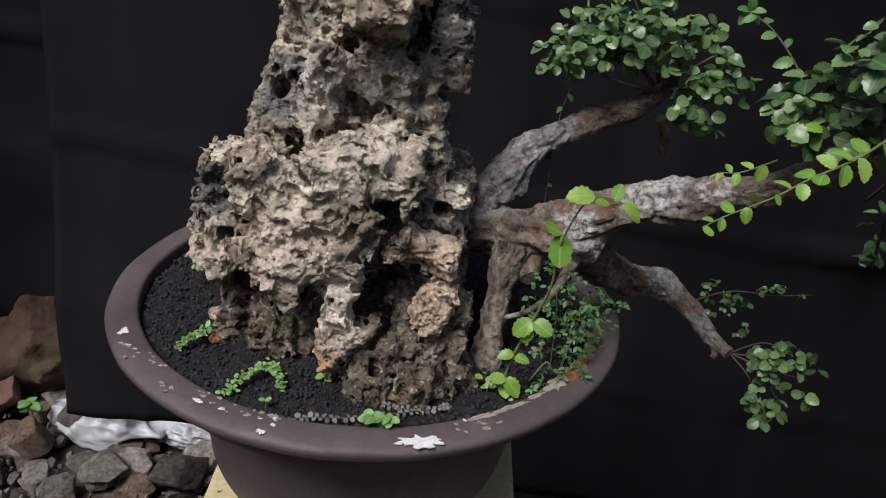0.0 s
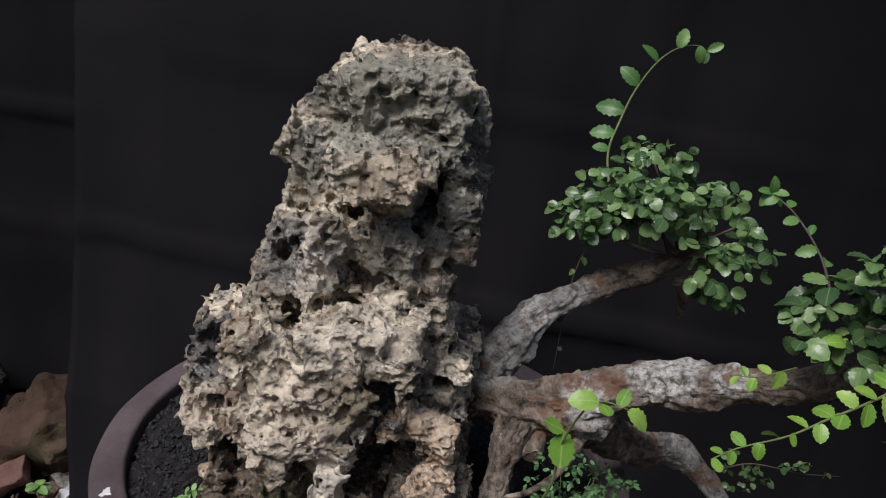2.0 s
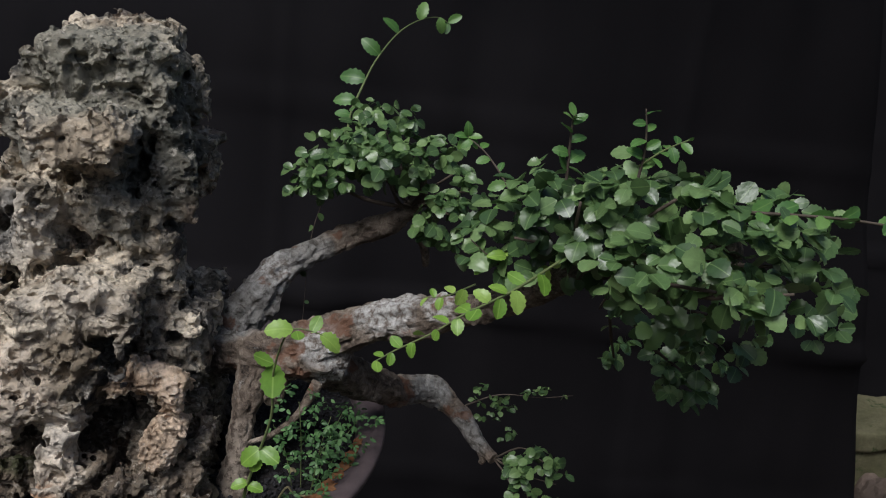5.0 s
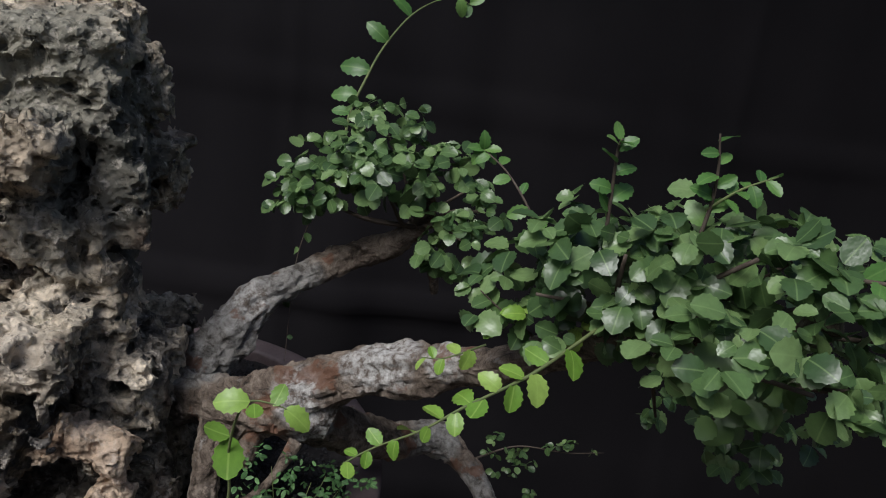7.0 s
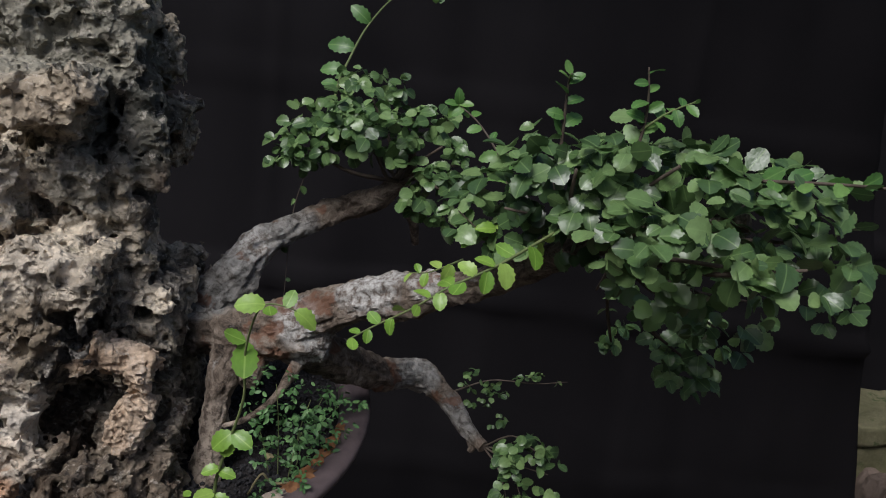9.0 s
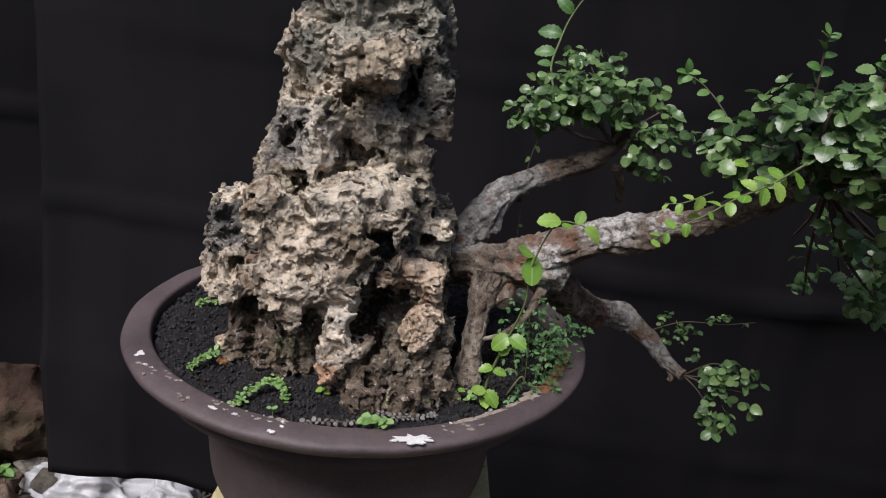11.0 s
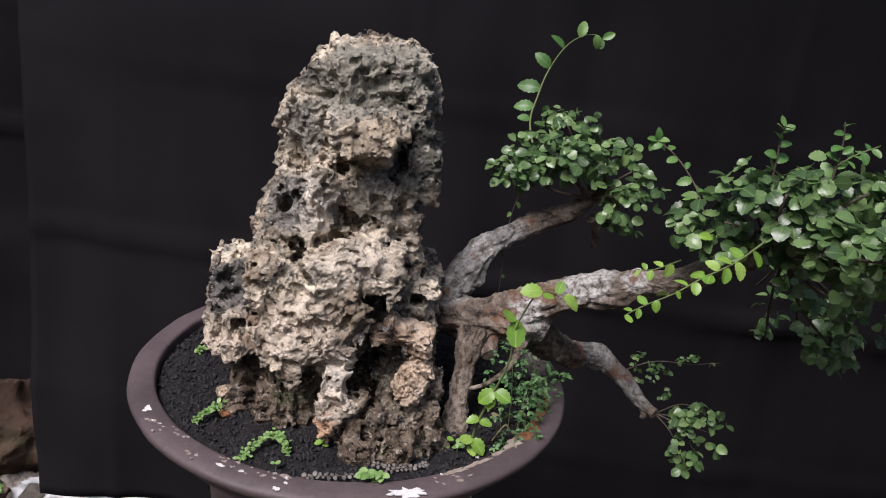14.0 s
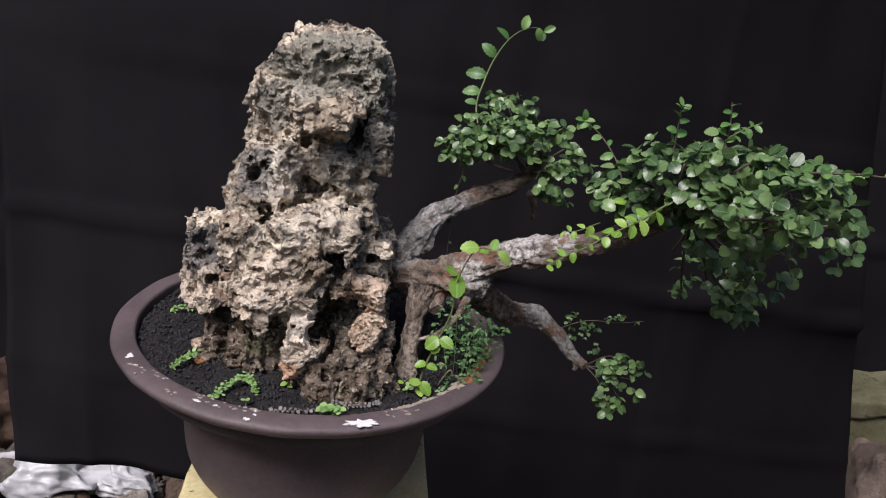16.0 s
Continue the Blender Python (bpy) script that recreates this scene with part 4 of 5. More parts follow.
pad(upper, (0.195, 0.930, 1.036), (0.030, 0.035, 0.028), 60, 0.0140, LEAVES, -0.8)
pad(upper, (0.325, 0.895, 1.006), (0.030, 0.028, 0.034), 56, 0.0140, LEAVES, -1)
pad(upper, (0.262, 0.905, 1.066), (0.052, 0.032, 0.026), 64, 0.0145, LEAVES, -0.5)
pad(upper, (0.265, 0.950, 1.050), (0.064, 0.040, 0.032), 120, 0.0145, LEAVES, -0.6, False)

# small crown at the end of the lower branch
lower = twigs("lower_crown", (0.410, 0.865, 0.737), ((0.43, 0.82, 0.77), (0.45, 0.80, 0.775), (0.44, 0.79, 0.73), (0.435, 0.79, 0.70), (0.465, 0.79, 0.755)), 0.0011)
pad(lower, (0.440, 0.805, 0.768), (0.026, 0.026, 0.022), 74, 0.0125, LEAVES, -0.7)
pad(lower, (0.434, 0.795, 0.728), (0.016, 0.016, 0.030), 48, 0.0122, LEAVES, -1)
pad(lower, (0.466, 0.780, 0.757), (0.010, 0.012, 0.018), 7, 0.0140, LEAVES, -1)
wisps = part("side_twig", limb("wisp", [(0.375, 0.925, 0.768, 0.0012), (0.420, 0.935, 0.782, 0.0008), (0.465, 0.915, 0.792, 0.0006), (0.500, 0.902, 0.804, 0.0003)], TWIG, 0, 6), tree)
for p, r, n in (((0.415, 0.935, 0.782), (0.030, 0.02, 0.014), 22), ((0.425, 0.900, 0.765), (0.020, 0.02, 0.025), 20), ((0.470, 0.915, 0.797), (0.03, 0.01, 0.006), 18), ((0.400, 0.930, 0.770), (0.025, 0.02, 0.02), 24)):
    pad(wisps, p, r, n, 0.0080, LEAVES, -1)

# long shoots
shoots = part("shoot", limb("shoot", [(0.215, 0.975, 1.040, 0.0016), (0.211, 1.050, 1.078, 0.0015), (0.222, 1.090, 1.112, 0.0014), (0.237, 1.125, 1.146, 0.0012), (0.262, 1.165, 1.180, 0.0010), (0.290, 1.200, 1.199, 0.0008), (0.316, 1.212, 1.205, 0.0006), (0.332, 1.220, 1.198, 0.0005)], STEM, 0, 6), tree, "long arching fresh shoot")
for at, way, size in (((0.217, 1.075, 1.098), (-0.95, -0.2, 0.1), 0.026), ((0.226, 1.100, 1.122), (-1, -0.1, 0.20), 0.031), ((0.240, 1.132, 1.152), (-0.7, -0.3, 0.65), 0.027), ((0.262, 1.165, 1.180), (-0.5, 0.0, 0.8), 0.026),
                      ((0.290, 1.200, 1.199), (0.2, -0.1, 0.95), 0.024), ((0.318, 1.212, 1.205), (0.2, -0.3, -0.9), 0.020), ((0.330, 1.220, 1.200), (0.8, -0.2, 0.5), 0.021), ((0.330, 1.220, 1.200), (-0.1, -0.2, -0.9), 0.017), ((0.212, 1.055, 1.082), (-1, -0.2, 0.3), 0.018)):
    part("leaf", rnd.choice(SHOOTS), shoots, m=leaf_pose(Vector(at), way, Vector((0.1, -0.8, 0.45)) + jitter(0.2), size))
sprig(shoots, [(0.385, 0.785, 1.035), (0.375, 0.805, 1.062), (0.355, 0.828, 1.088), (0.335, 0.846, 1.102)], 7, 0.019, SHOOTS, TWIG, 0.05, thick=0.0014)
for a in range(5):
    part("leaf", rnd.choice(SHOOTS), shoots, m=leaf_pose(Vector((0.335, 0.846, 1.102)), Vector((math.cos(a * 1.3 + 0.3), -0.3, 0.55 * math.sin(a * 1.3 + 0.3))), Vector((0, -0.7, 0.8)), 0.014))
sprig(shoots, [(0.392, 0.650, 1.100), (0.390, 0.647, 1.125), (0.388, 0.644, 1.150), (0.389, 0.642, 1.157)], 9, 0.016, SHOOTS, TWIG, 0.15, thick=0.0014, end=0.75, lift=0.8)
sprig(shoots, [(0.440, 0.635, 1.105), (0.442, 0.633, 1.130), (0.440, 0.630, 1.150), (0.436, 0.628, 1.168)], 8, 0.015, SHOOTS, TWIG, 0.1, thick=0.0014, end=0.75, lift=0.8)
sprig(shoots, [(0.440, 0.634, 1.125), (0.455, 0.628, 1.140), (0.470, 0.622, 1.150)], 9, 0.0125, SHOOTS, STEM, 0.1, thick=0.0010, end=0.9)
sprig(shoots, [(0.505, 0.600, 1.105), (0.525, 0.570, 1.113), (0.545, 0.530, 1.122), (0.560, 0.490, 1.128), (0.578, 0.460, 1.130)], 14, 0.018, SHOOTS, TWIG, 0.05, thick=0.0014, end=0.9)
sprig(shoots, [(0.400, 0.640, 1.050), (0.360, 0.602, 1.036), (0.342, 0.592, 1.028), (0.317, 0.582, 1.017), (0.297, 0.581, 1.002), (0.273, 0.590, 0.983), (0.257, 0.587, 0.973)], 17, 0.0165, FRESHES, STEM, 0.08, thick=0.0012, end=0.6)
sprig(shoots, [(0.340, 0.700, 1.000), (0.315, 0.705, 0.985), (0.298, 0.708, 0.982)], 5, 0.015, FRESHES, STEM, 0.1, thick=0.0009)
sprig(shoots, [(0.370, 0.700, 1.010), (0.345, 0.690, 1.030), (0.330, 0.690, 1.042)], 6, 0.019, LEAVES, TWIG, 0.1)
sprig(shoots, [(0.195, 0.925, 1.010), (0.184, 0.915, 0.960), (0.182, 0.900, 0.870)], 5, 0.010, LEAVES, TWIG, 0.15, thick=0.0007)

# ---- plants in the pot ----
WEEDLETS, FERNLETS, SILVERS = leaf_set(WEED, "leaflet", 0.8), leaf_set(FERN, "leaflet", 0.62), leaf_set(SILVER, "leaflet")
def ground_at(x, y):
    return float(soil_height([x], [y])[0])

vine = thing("sapling", "thin bright green sapling leaning up past the trunk", "sapling", m=pose(0.150, 0.722, 0.738))
def vine_part(points, r):
    return limb("stem", [(x - 0.150, y - 0.722, z - 0.738, r * (1 - 0.1 * k)) for k, (x, y, z) in enumerate(points)], STEM, 0, 8)
vs = part("stem", vine_part([(0.150, 0.722, 0.735), (0.154, 0.716, 0.775), (0.164, 0.708, 0.815), (0.176, 0.696, 0.865), (0.176, 0.688, 0.905), (0.184, 0.672, 0.945), (0.194, 0.663, 0.962), (0.214, 0.662, 0.960), (0.222, 0.664, 0.952)], 0.0017), vine)
for at, way, up, size in (((0.193, 0.662, 0.962), (-0.95, -0.3, 0.2), (0.1, -0.6, 0.8), 0.021), ((0.196, 0.660, 0.962), (0.2, -0.8, -0.2), (0, -0.3, 0.9), 0.015), ((0.215, 0.662, 0.959), (0.9, -0.3, -0.3), (0, -0.5, 0.9), 0.019), ((0.208, 0.661, 0.961), (0.3, 0.5, 0.6), (0, -0.7, 0.6), 0.015),
                          ((0.176, 0.690, 0.918), (0.05, -0.25, -1), (0.1, -1, 0.15), 0.029), ((0.176, 0.690, 0.918), (-0.9, -0.2, 0.35), (0, -0.5, 0.8), 0.019),
                          ((0.167, 0.706, 0.826), (-0.75, -0.4, -0.5), (-0.2, -0.8, 0.5), 0.021), ((0.167, 0.706, 0.826), (0.6, -0.4, -0.2), (0.2, -0.8, 0.5), 0.021), ((0.165, 0.707, 0.820), (-0.2, -0.4, -0.9), (0, -1, 0.3), 0.017),
                          ((0.156, 0.714, 0.785), (-0.9, -0.4, 0.1), (0, -0.5, 0.8), 0.014), ((0.156, 0.714, 0.782), (0.8, -0.4, 0.2), (0, -0.5, 0.8), 0.014), ((0.152, 0.719, 0.758), (-0.7, -0.5, -0.1), (0, -0.5, 0.8), 0.019), ((0.152, 0.719, 0.756), (0.6, -0.6, -0.3), (0, -0.5, 0.8), 0.020), ((0.151, 0.721, 0.746), (0.2, -0.9, -0.1), (0, -0.2, 0.9), 0.016)):
    part("leaf", rnd.choice(FRESHES), vine, m=pose(-0.150, -0.722, -0.738) @ leaf_pose(Vector(at), way, Vector(up), size))

def creeping(name, label, points, count, size, kinds, stem, up=(0, -0.35, 0.9), thick=0.0007, group="", dense=0):
    x0, y0 = points[0][:2]
    z0 = ground_at(x0, y0)
    t = thing(name, label, "weed", group=group, m=pose(x0, y0, z0))
    sprig(t, [(x - x0, y - y0, ground_at(x, y) - z0 + h - (0.001 if k == 0 else 0)) for k, (x, y, h) in enumerate(points)], count, size, kinds, stem, 0.0, "leaflet", thick, 0.85, up)
    if dense:
        s = spline([(x - x0, y - y0, ground_at(x, y) - z0 + h) for x, y, h in points], 10)
        for k in range(dense):
            p = Vector(s[rnd.randrange(len(s))]) + jitter(0.0022)
            part("leaflet", rnd.choice(kinds), t, m=leaf_pose(p, (rnd.gauss(0, 1), rnd.gauss(0, 1), 0.2), Vector(up) + jitter(0.35), size * rnd.uniform(0.6, 1.1)))
    return t

creeping("weed", "bright green creeping weed with tiny crowded leaves", [(-0.100, 0.663, 0.004), (-0.086, 0.684, 0.011), (-0.073, 0.702, 0.013), (-0.060, 0.697, 0.012), (-0.053, 0.681, 0.005)], 64, 0.0050, WEEDLETS, STEM, dense=130)
creeping("weed", "small pale green fern-like weed", [(-0.166, 0.728, 0.003), (-0.156, 0.736, 0.012), (-0.145, 0.744, 0.016)], 26, 0.0050, WEEDLETS, STEM, dense=34)
creeping("weed", "pale green sprig beside the rock", [(-0.158, 0.752, 0.002), (-0.148, 0.756, 0.012), (-0.138, 0.754, 0.018)], 7, 0.008, WEEDLETS, STEM)
creeping("weed", "low green weed at the rock's back edge", [(-0.212, 0.914, 0.004), (-0.200, 0.918, 0.012), (-0.182, 0.916, 0.010)], 16, 0.0062, WEEDLETS, STEM, dense=14)
creeping("weed", "creeper with rows of round silvery leaves", [(-0.050, 0.633, 0.003), (-0.020, 0.634, 0.006), (0.015, 0.638, 0.007), (0.050, 0.652, 0.007), (0.082, 0.671, 0.005), (0.104, 0.686, 0.004)], 56, 0.0050, SILVERS, TWIG)
creeping("weed", "creeper with round reddish silver leaves", [(0.016, 0.684, 0.003), (0.038, 0.672, 0.006), (0.058, 0.666, 0.005), (0.082, 0.676, 0.005)], 26, 0.0045, SILVERS, TWIG, dense=14)
for x, y, n, s, kinds, lab in ((0.038, 0.630, 9, 0.0135, WEEDLETS, "round-leaved green seedling at the pot's edge"), (0.052, 0.628, 6, 0.012, WEEDLETS, "round-leaved green seedling at the pot's edge"), (0.053, 0.692, 6, 0.011, FRESHES, "yellow green seedling at the rock's foot"), (0.070, 0.690, 6, 0.0105, WEEDLETS, "yellow green seedling at the rock's foot"),
                               (0.092, 0.702, 5, 0.007, WEEDLETS, "tiny green seedling on the soil"), (-0.060, 0.652, 4, 0.007, WEEDLETS, "tiny green seedling on the soil"), (-0.016, 0.698, 5, 0.008, FRESHES, "tiny yellow green seedling by the toe"), (0.124, 0.724, 8, 0.009, FRESHES, "yellow green seedling at the root's foot"), (0.136, 0.716, 7, 0.008, WEEDLETS, "small green seedling at the root's foot")):
    z = ground_at(x, y)
    t = thing("seedling", lab, "seedling", group="seedlings", m=pose(x, y, z))
    part("stem", limb("stem", [(0, 0, -0.002, 0.0007), (0.001, 0, 0.006, 0.0005), (0.001, -0.001, 0.011 + (0.010 if y < 0.635 else 0.0), 0.0003)], STEM, 0, 6), t)
    lift = 0.010 if y < 0.635 else 0.0
    for k in range(n):
        a = k * 2.4 + x * 90
        part("leaflet", rnd.choice(kinds), t, m=leaf_pose(Vector((0, 0, lift + rnd.uniform(0.004, 0.012))), (math.cos(a), math.sin(a), rnd.uniform(-0.15, 0.35)), Vector((0, -0.35, 0.9)) + jitter(0.2), s * rnd.uniform(0.7, 1.1)))

fern = thing("fern_clump", "feathery dark green fern clump growing by the pot's rim", "fern", m=pose(0.205, 0.770, 0.738))
for tx, ty, tz, rx, ry, rz, n in ((-0.012, 0.010, 0.098, 0.026, 0.020, 0.014, 100), (0.020, 0.022, 0.078, 0.028, 0.026, 0.016, 100), (0.050, 0.070, 0.054, 0.024, 0.020, 0.010, 76), (0.016, -0.008, 0.060, 0.018, 0.018, 0.018, 80),
                                  (0.004, -0.034, 0.022, 0.028, 0.018, 0.010, 70), (-0.020, -0.050, 0.014, 0.020, 0.012, 0.007, 34), (0.030, 0.050, 0.066, 0.022, 0.02, 0.012, 70), (-0.036, 0.012, 0.070, 0.010, 0.012, 0.014, 26)):
    frond = part("frond", limb("frond", [(0.3 * tx, 0.3 * ty, -0.006, 0.0006), (0.6 * tx, 0.6 * ty, 0.6 * tz, 0.0005), (tx, ty, tz, 0.0003)], STEM, 0, 5), fern)
    pad(frond, (tx, ty, tz), (rx, ry, rz), n // 2, 0.0068, FERNLETS, -0.9, name="leaflet")
    pad(frond, (0.85 * tx, 0.85 * ty - 0.006, 0.62 * tz), (0.8 * rx, 0.8 * ry, 1.2 * rz), n // 2, 0.0068, FERNLETS, -0.9, name="leaflet")
    pad(frond, (0.8 * tx + 0.006, 0.8 * ty - 0.01, 0.34 * tz), (0.7 * rx, 0.7 * ry, rz), n // 3, 0.0064, FERNLETS, -0.9, name="leaflet")

for pts in ([(0.178, 0.742, 0.003), (0.190, 0.735, 0.030), (0.200, 0.740, 0.018), (0.226, 0.755, 0.012)], [(0.200, 0.715, 0.002), (0.215, 0.735, 0.012), (0.232, 0.760, 0.014)]):
    x0, y0 = pts[0][:2]
    z0 = ground_at(x0, y0)
    thing("dry_twig", "dry straw-coloured twig lying on the soil", "twig", limb("dry_twig", [(x - x0, y - y0, h - 0.002, 0.0011) for x, y, h in pts], STRAW, 0.1, 6, 8, 0.01), "dry twigs", m=pose(x0, y0, z0))

def pebble(name, label, x, y, r, material, seed, group):
    g = random.Random(seed)
    bm = bmesh.new()
    bmesh.ops.create_icosphere(bm, subdivisions=2, radius=1)
    for v in bm.verts:
        v.co = Vector((v.co.x * r[0], v.co.y * r[1], v.co.z * r[2])) * (1 + 0.28 * noise.noise(v.co * 1.7 + Vector((seed, 0, 0))) + g.uniform(-0.06, 0.06))
    thing(name, label, "stone", of_bmesh(name, bm, material, False), group, m=pose(x, y, ground_at(x, y) + 0.5 * r[2], 0, 0, g.uniform(0, 90)))

pebble("pebble", "orange stone chip on the soil beside the rock", -0.148, 0.806, (0.012, 0.009, 0.008), TANSTONE, 1, "stone chips")
pebble("pebble", "small orange red leaf-like chip on the soil", -0.136, 0.756, (0.007, 0.008, 0.004), RUST, 2, "stone chips")
pebble("pebble", "tiny white pebble on the soil", -0.086, 0.764, (0.0022, 0.0022, 0.002), CHIP, 3, "stone chips")
pebble("pebble", "pale tan pebble on the soil", 0.188, 0.806, (0.0035, 0.006, 0.003), STRAW, 4, "stone chips")
pebble("pebble", "tiny grey pebble on the soil", 0.160, 0.712, (0.003, 0.0022, 0.002), CHIP, 5, "stone chips")

# ---- rubble and clutter round the backdrop ----
def rubble_mesh(seed):
    """A broken stone: flat facets with chipped edges."""
    g = random.Random(seed)
    bm = bmesh.new()
    for _ in range(15):
        d = Vector((g.gauss(0, 1), g.gauss(0, 1), g.gauss(0, 1))).normalized() * g.uniform(0.82, 1.08)
        bm.verts.new(d)
    out = bmesh.ops.convex_hull(bm, input=bm.verts[:])
    bmesh.ops.delete(bm, geom=[v for v in bm.verts if not v.link_faces], context="VERTS")
    bmesh.ops.dissolve_limit(bm, angle_limit=radians(24), verts=bm.verts[:], edges=bm.edges[:])
    bmesh.ops.bevel(bm, geom=bm.edges[:], offset=0.05, segments=1, affect="EDGES", clamp_overlap=True)
    bmesh.ops.triangulate(bm, faces=bm.faces[:])
    bmesh.ops.subdivide_edges(bm, edges=[e for e in bm.edges if e.calc_length() > 0.2], cuts=2, use_grid_fill=True)
    for v in bm.verts:
        v.co *= 1 + 0.06 * noise.noise(v.co * 2.6 + Vector((seed * 3.1, 0, 0))) + 0.035 * noise.noise(v.co * 7 + Vector((0, seed, 0)))
    return of_bmesh("rubble_stone", bm, RUBBLE, False)

STONES = [rubble_mesh(k) for k in range(11)]
def stone(x, y, z, r, seed, label="broken grey brown rubble stone on the ground", squash=0.7):
    g = random.Random(seed)
    m = pose(x, y, z, g.uniform(-25, 25), g.uniform(-25, 25), g.uniform(0, 360)) @ Matrix.Diagonal((r * g.uniform(0.8, 1.3), r * g.uniform(0.8, 1.2), r * squash, 1))
    thing("rubble_stone", label, "stone", STONES[seed % 11], "rubble stones", m=m)

g = random.Random(12)
for k in range(300):
    zone = g.random()
    if zone < 0.60:
        x, y = g.uniform(-1.75, -0.35), g.uniform(1.72, 2.60)
    elif zone < 0.80:
        x, y = g.uniform(-0.35, 1.5), g.uniform(1.95, 2.6)
    else:
        x, y = g.uniform(1.25, 2.5), g.uniform(1.75, 2.6)
    if 1.66 < x < 2.5 and 2.1 < y < 2.6:
        continue
    r = 0.020 + 0.062 * g.random() ** 1.5
    stone(x, y, GROUND - 0.02 + 0.45 * r, r, k)

def gravel_mesh():
    """Small chips that fill the gaps between the stones."""
    chips = [np.array([v.co for v in me.vertices]) for me in STONES[:4]]
    polys = [[tuple(q.vertices) for q in me.polygons] for me in STONES[:4]]
    verts, faces, base = [], [], 0
    for k in range(1100):
        j = k % 4
        x, y = (g.uniform(-1.8, -0.3), g.uniform(1.7, 2.62)) if k % 4 else (g.uniform(1.2, 2.5), g.uniform(1.75, 2.62))
        r = 0.008 + 0.018 * g.random() ** 2
        turn = np.array(Euler((g.uniform(0, 6), g.uniform(0, 6), g.uniform(0, 6))).to_matrix())
        verts.append(chips[j] * np.array([1.2, 0.9, 0.7]) * r @ turn + np.array([x, y, GROUND + 0.3 * r]))
        faces += [tuple(i + base for i in q) for q in polys[j]]
        base += len(chips[j])
    return mesh_of("gravel", np.vstack(verts), faces, GRAVEL, False)

thing("gravel", "small grey brown stone chips between the rubble stones", "gravel", gravel_mesh(), kind="stuff")

def boulder(x, y, z, r, seed, label, material=DARKSTONE):
    h = max(r) / 26
    c = Clay3(tuple(-1.5 * max(r) for _ in range(3)), tuple(1.5 * max(r) for _ in range(3)), h)
    gg = random.Random(seed)
    for q in range(4):
        c.add(tuple(gg.uniform(-0.35, 0.35) * a for a in r), tuple(a * gg.uniform(0.55, 0.85) for a in r), (gg.uniform(-30, 30), gg.uniform(-30, 30), gg.uniform(0, 90)), True, 0.02)
    c.shift = seed * 0.73
    m = max(r)
    c.wear([(m * 0.5, m * 0.10, False), (m * 0.22, m * 0.05, False)], (), [(m * 0.3, m * 0.09), (m * 0.13, m * 0.045)])
    thing("boulder", label, "boulder", c.mesh("boulder", material, False), "boulders", m=pose(x, y, z))

boulder(-1.22, 2.42, -0.36, (0.34, 0.15, 0.27), 2, "long weathered brown stone block with pale crusts behind the rubble", PINKSTONE)
boulder(-1.66, 2.40, -0.46, (0.20, 0.18, 0.26), 3, "large dark mossy boulder on the ground")
boulder(1.86, 2.06, -0.18, (0.28, 0.14, 0.36), 4, "pinkish brown broken boulder in front of the mossy wall", PINKSTONE)
boulder(2.20, 2.00, -0.36, (0.20, 0.14, 0.20), 5, "pinkish broken boulder on the ground", PINKSTONE)
for k, (x, y, z, r, lab) in enumerate(((-0.95, 2.12, -0.38, 0.10, "mossy greenish stone beside the plastic bag"), (-1.05, 1.98, -0.39, 0.085, "grey angular stone on the rubble"), (-0.80, 1.90, -0.40, 0.07, "grey flat stone on the rubble"), (-0.60, 1.95, -0.41, 0.08, "grey flat stone on the rubble"), (1.60, 2.05, -0.38, 0.12, "brown broken stone on the ground"))):
    stone(x, y, z, r, 300 + k, lab, 0.85)

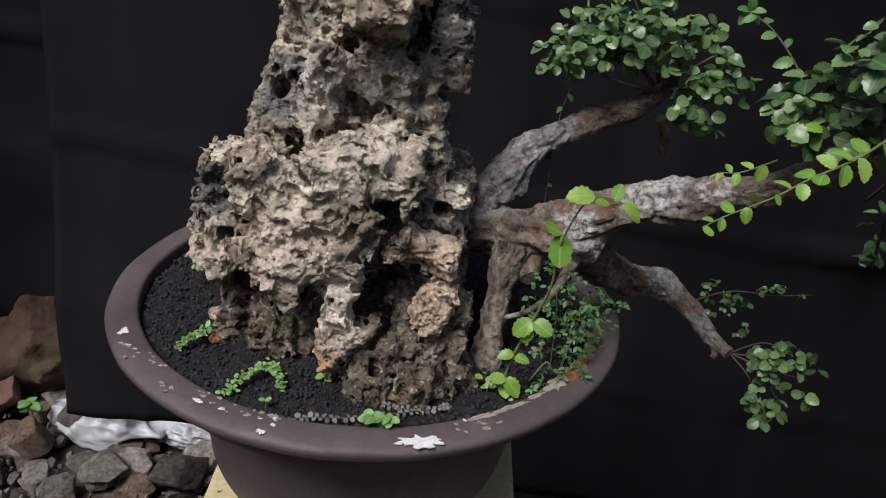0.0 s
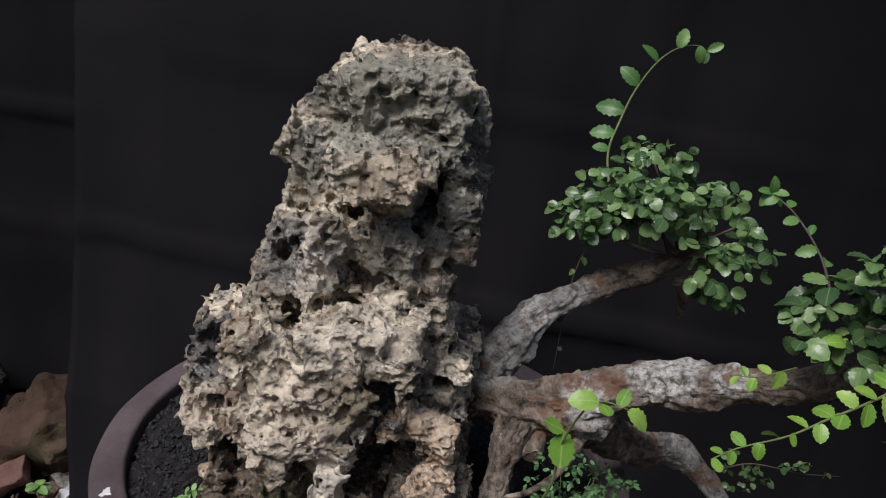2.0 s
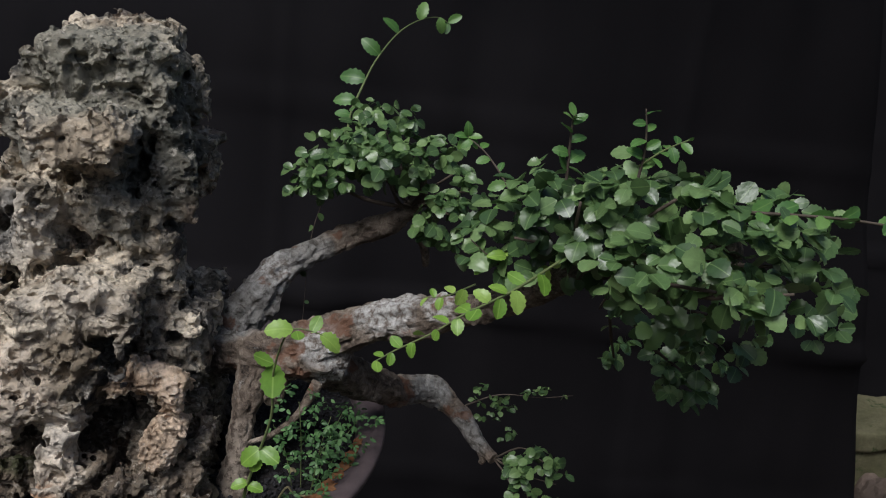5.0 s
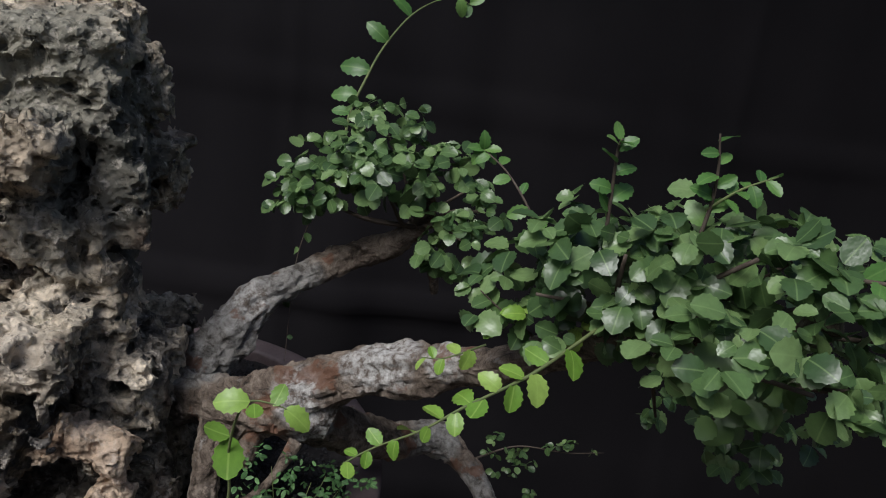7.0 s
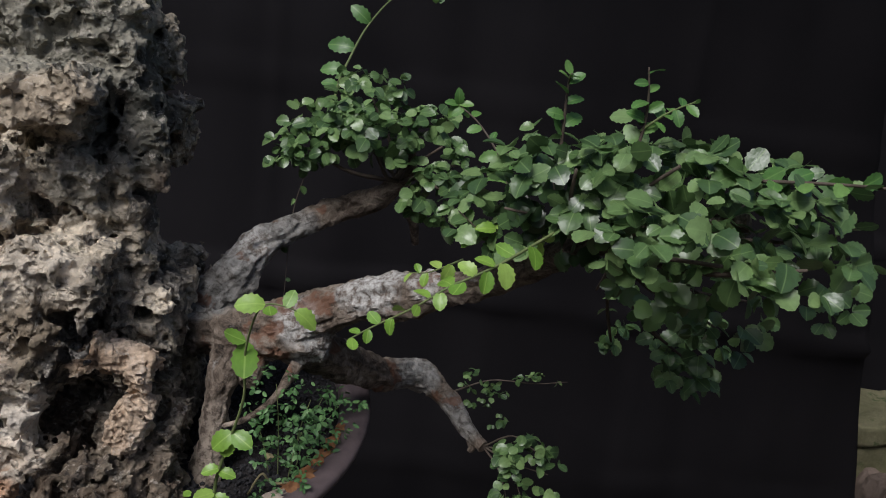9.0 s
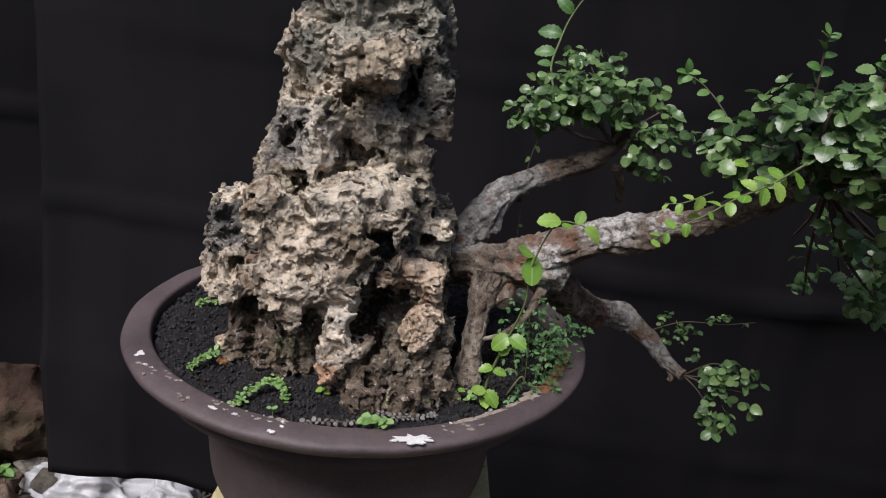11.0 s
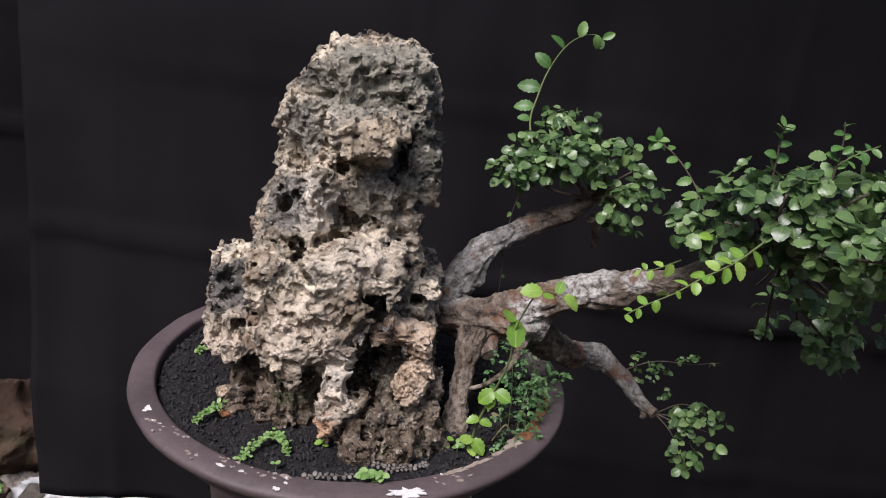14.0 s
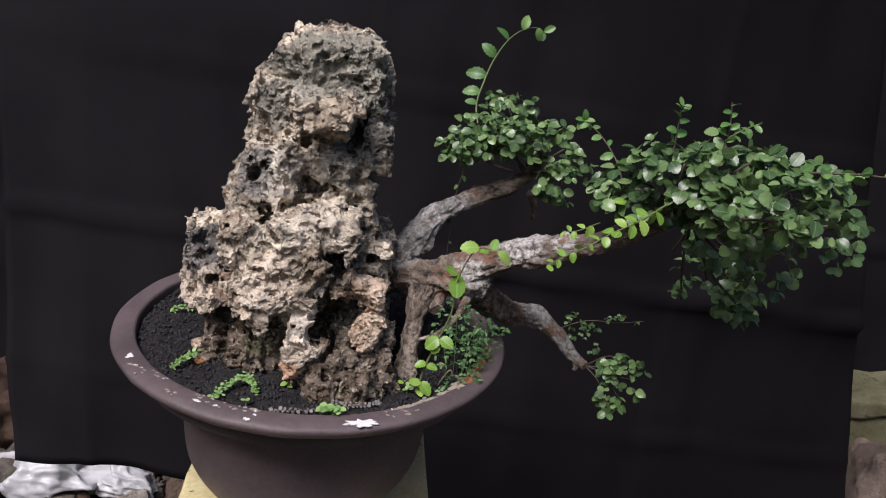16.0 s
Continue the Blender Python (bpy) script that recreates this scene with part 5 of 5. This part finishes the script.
slab = thing("broken_brick", "reddish broken brick slab leaning on the rubble", "brick", box_mesh("broken_brick", (0.085, 0.045, 0.024), BRICKRED, 0.006, 0.008, 5), "broken bricks", m=pose(-1.26, 2.16, -0.405, 20, -30, 15))
for k, (x, y) in enumerate(((0.55, 2.18), (0.78, 2.22), (1.02, 2.2), (1.22, 2.26))):
    thing("broken_brick", "red broken brick on the ground behind the cloth", "brick", box_mesh("broken_brick", (0.09, 0.05, 0.03), BRICKRED, 0.006, 0.008, 5), "broken bricks", m=pose(x, y, GROUND + 0.012, 8, -6, 40 * k))

wall_block = thing("concrete_wall", "mossy rendered concrete wall end", "wall", m=pose(1.95, 2.36, GROUND, 0, 0, -9))
part("block", box_mesh("block", (0.26, 0.12, 0.26), MOSSY, 0.02, 0.012, 10), wall_block, m=pose(0, 0, 0.24))
part("cap", box_mesh("cap", (0.28, 0.14, 0.03), MOSSY, 0.014, 0.012, 8), wall_block, m=pose(0.02, 0, 0.525, 0, -6, 0))

def bag_mesh():
    bm = bmesh.new()
    bmesh.ops.create_icosphere(bm, subdivisions=5, radius=1)
    p = np.array([v.co for v in bm.verts])
    ridged = 1 - np.abs(vnoise(p, 0.8, 1)) * 0.9 - 0.5 * np.abs(vnoise(p, 0.4, 2)) - 0.16 * np.abs(vnoise(p, 0.17, 3))
    for v, k in zip(bm.verts, ridged):
        v.co = Vector((v.co.x * 0.19, v.co.y * 0.13, v.co.z * 0.11)) * (0.55 + 0.6 * float(k))
    return of_bmesh("plastic_bag", bm, BAG)

thing("plastic_bag", "crumpled white plastic bag on the rubble", "bag", bag_mesh(), m=pose(-0.84, 2.13, -0.395, 0, 6, 15) @ Matrix.Diagonal((1.05, 0.9, 0.9, 1)))
thing("plastic_bag", "crumpled white plastic bag on the rubble", "bag", bag_mesh(), m=pose(-0.62, 2.14, -0.415, 0, -6, 160) @ Matrix.Diagonal((0.6, 0.6, 0.55, 1)))

yard_weed = thing("weed", "small green weed growing in the rubble", "weed", m=pose(-1.08, 2.05, -0.36))
part("stem", limb("stem", [(0, 0, -0.08, 0.002), (0.004, 0, 0.02, 0.0016), (0.0, 0, 0.05, 0.001)], STEM, 0, 6), yard_weed)
for k in range(8):
    part("leaf", rnd.choice(WEEDLETS), yard_weed, m=leaf_pose(Vector((0, 0, 0.02 + 0.004 * k)), (math.cos(k * 2.4), math.sin(k * 2.4), 0.3), Vector((0, -0.3, 0.9)), 0.036))
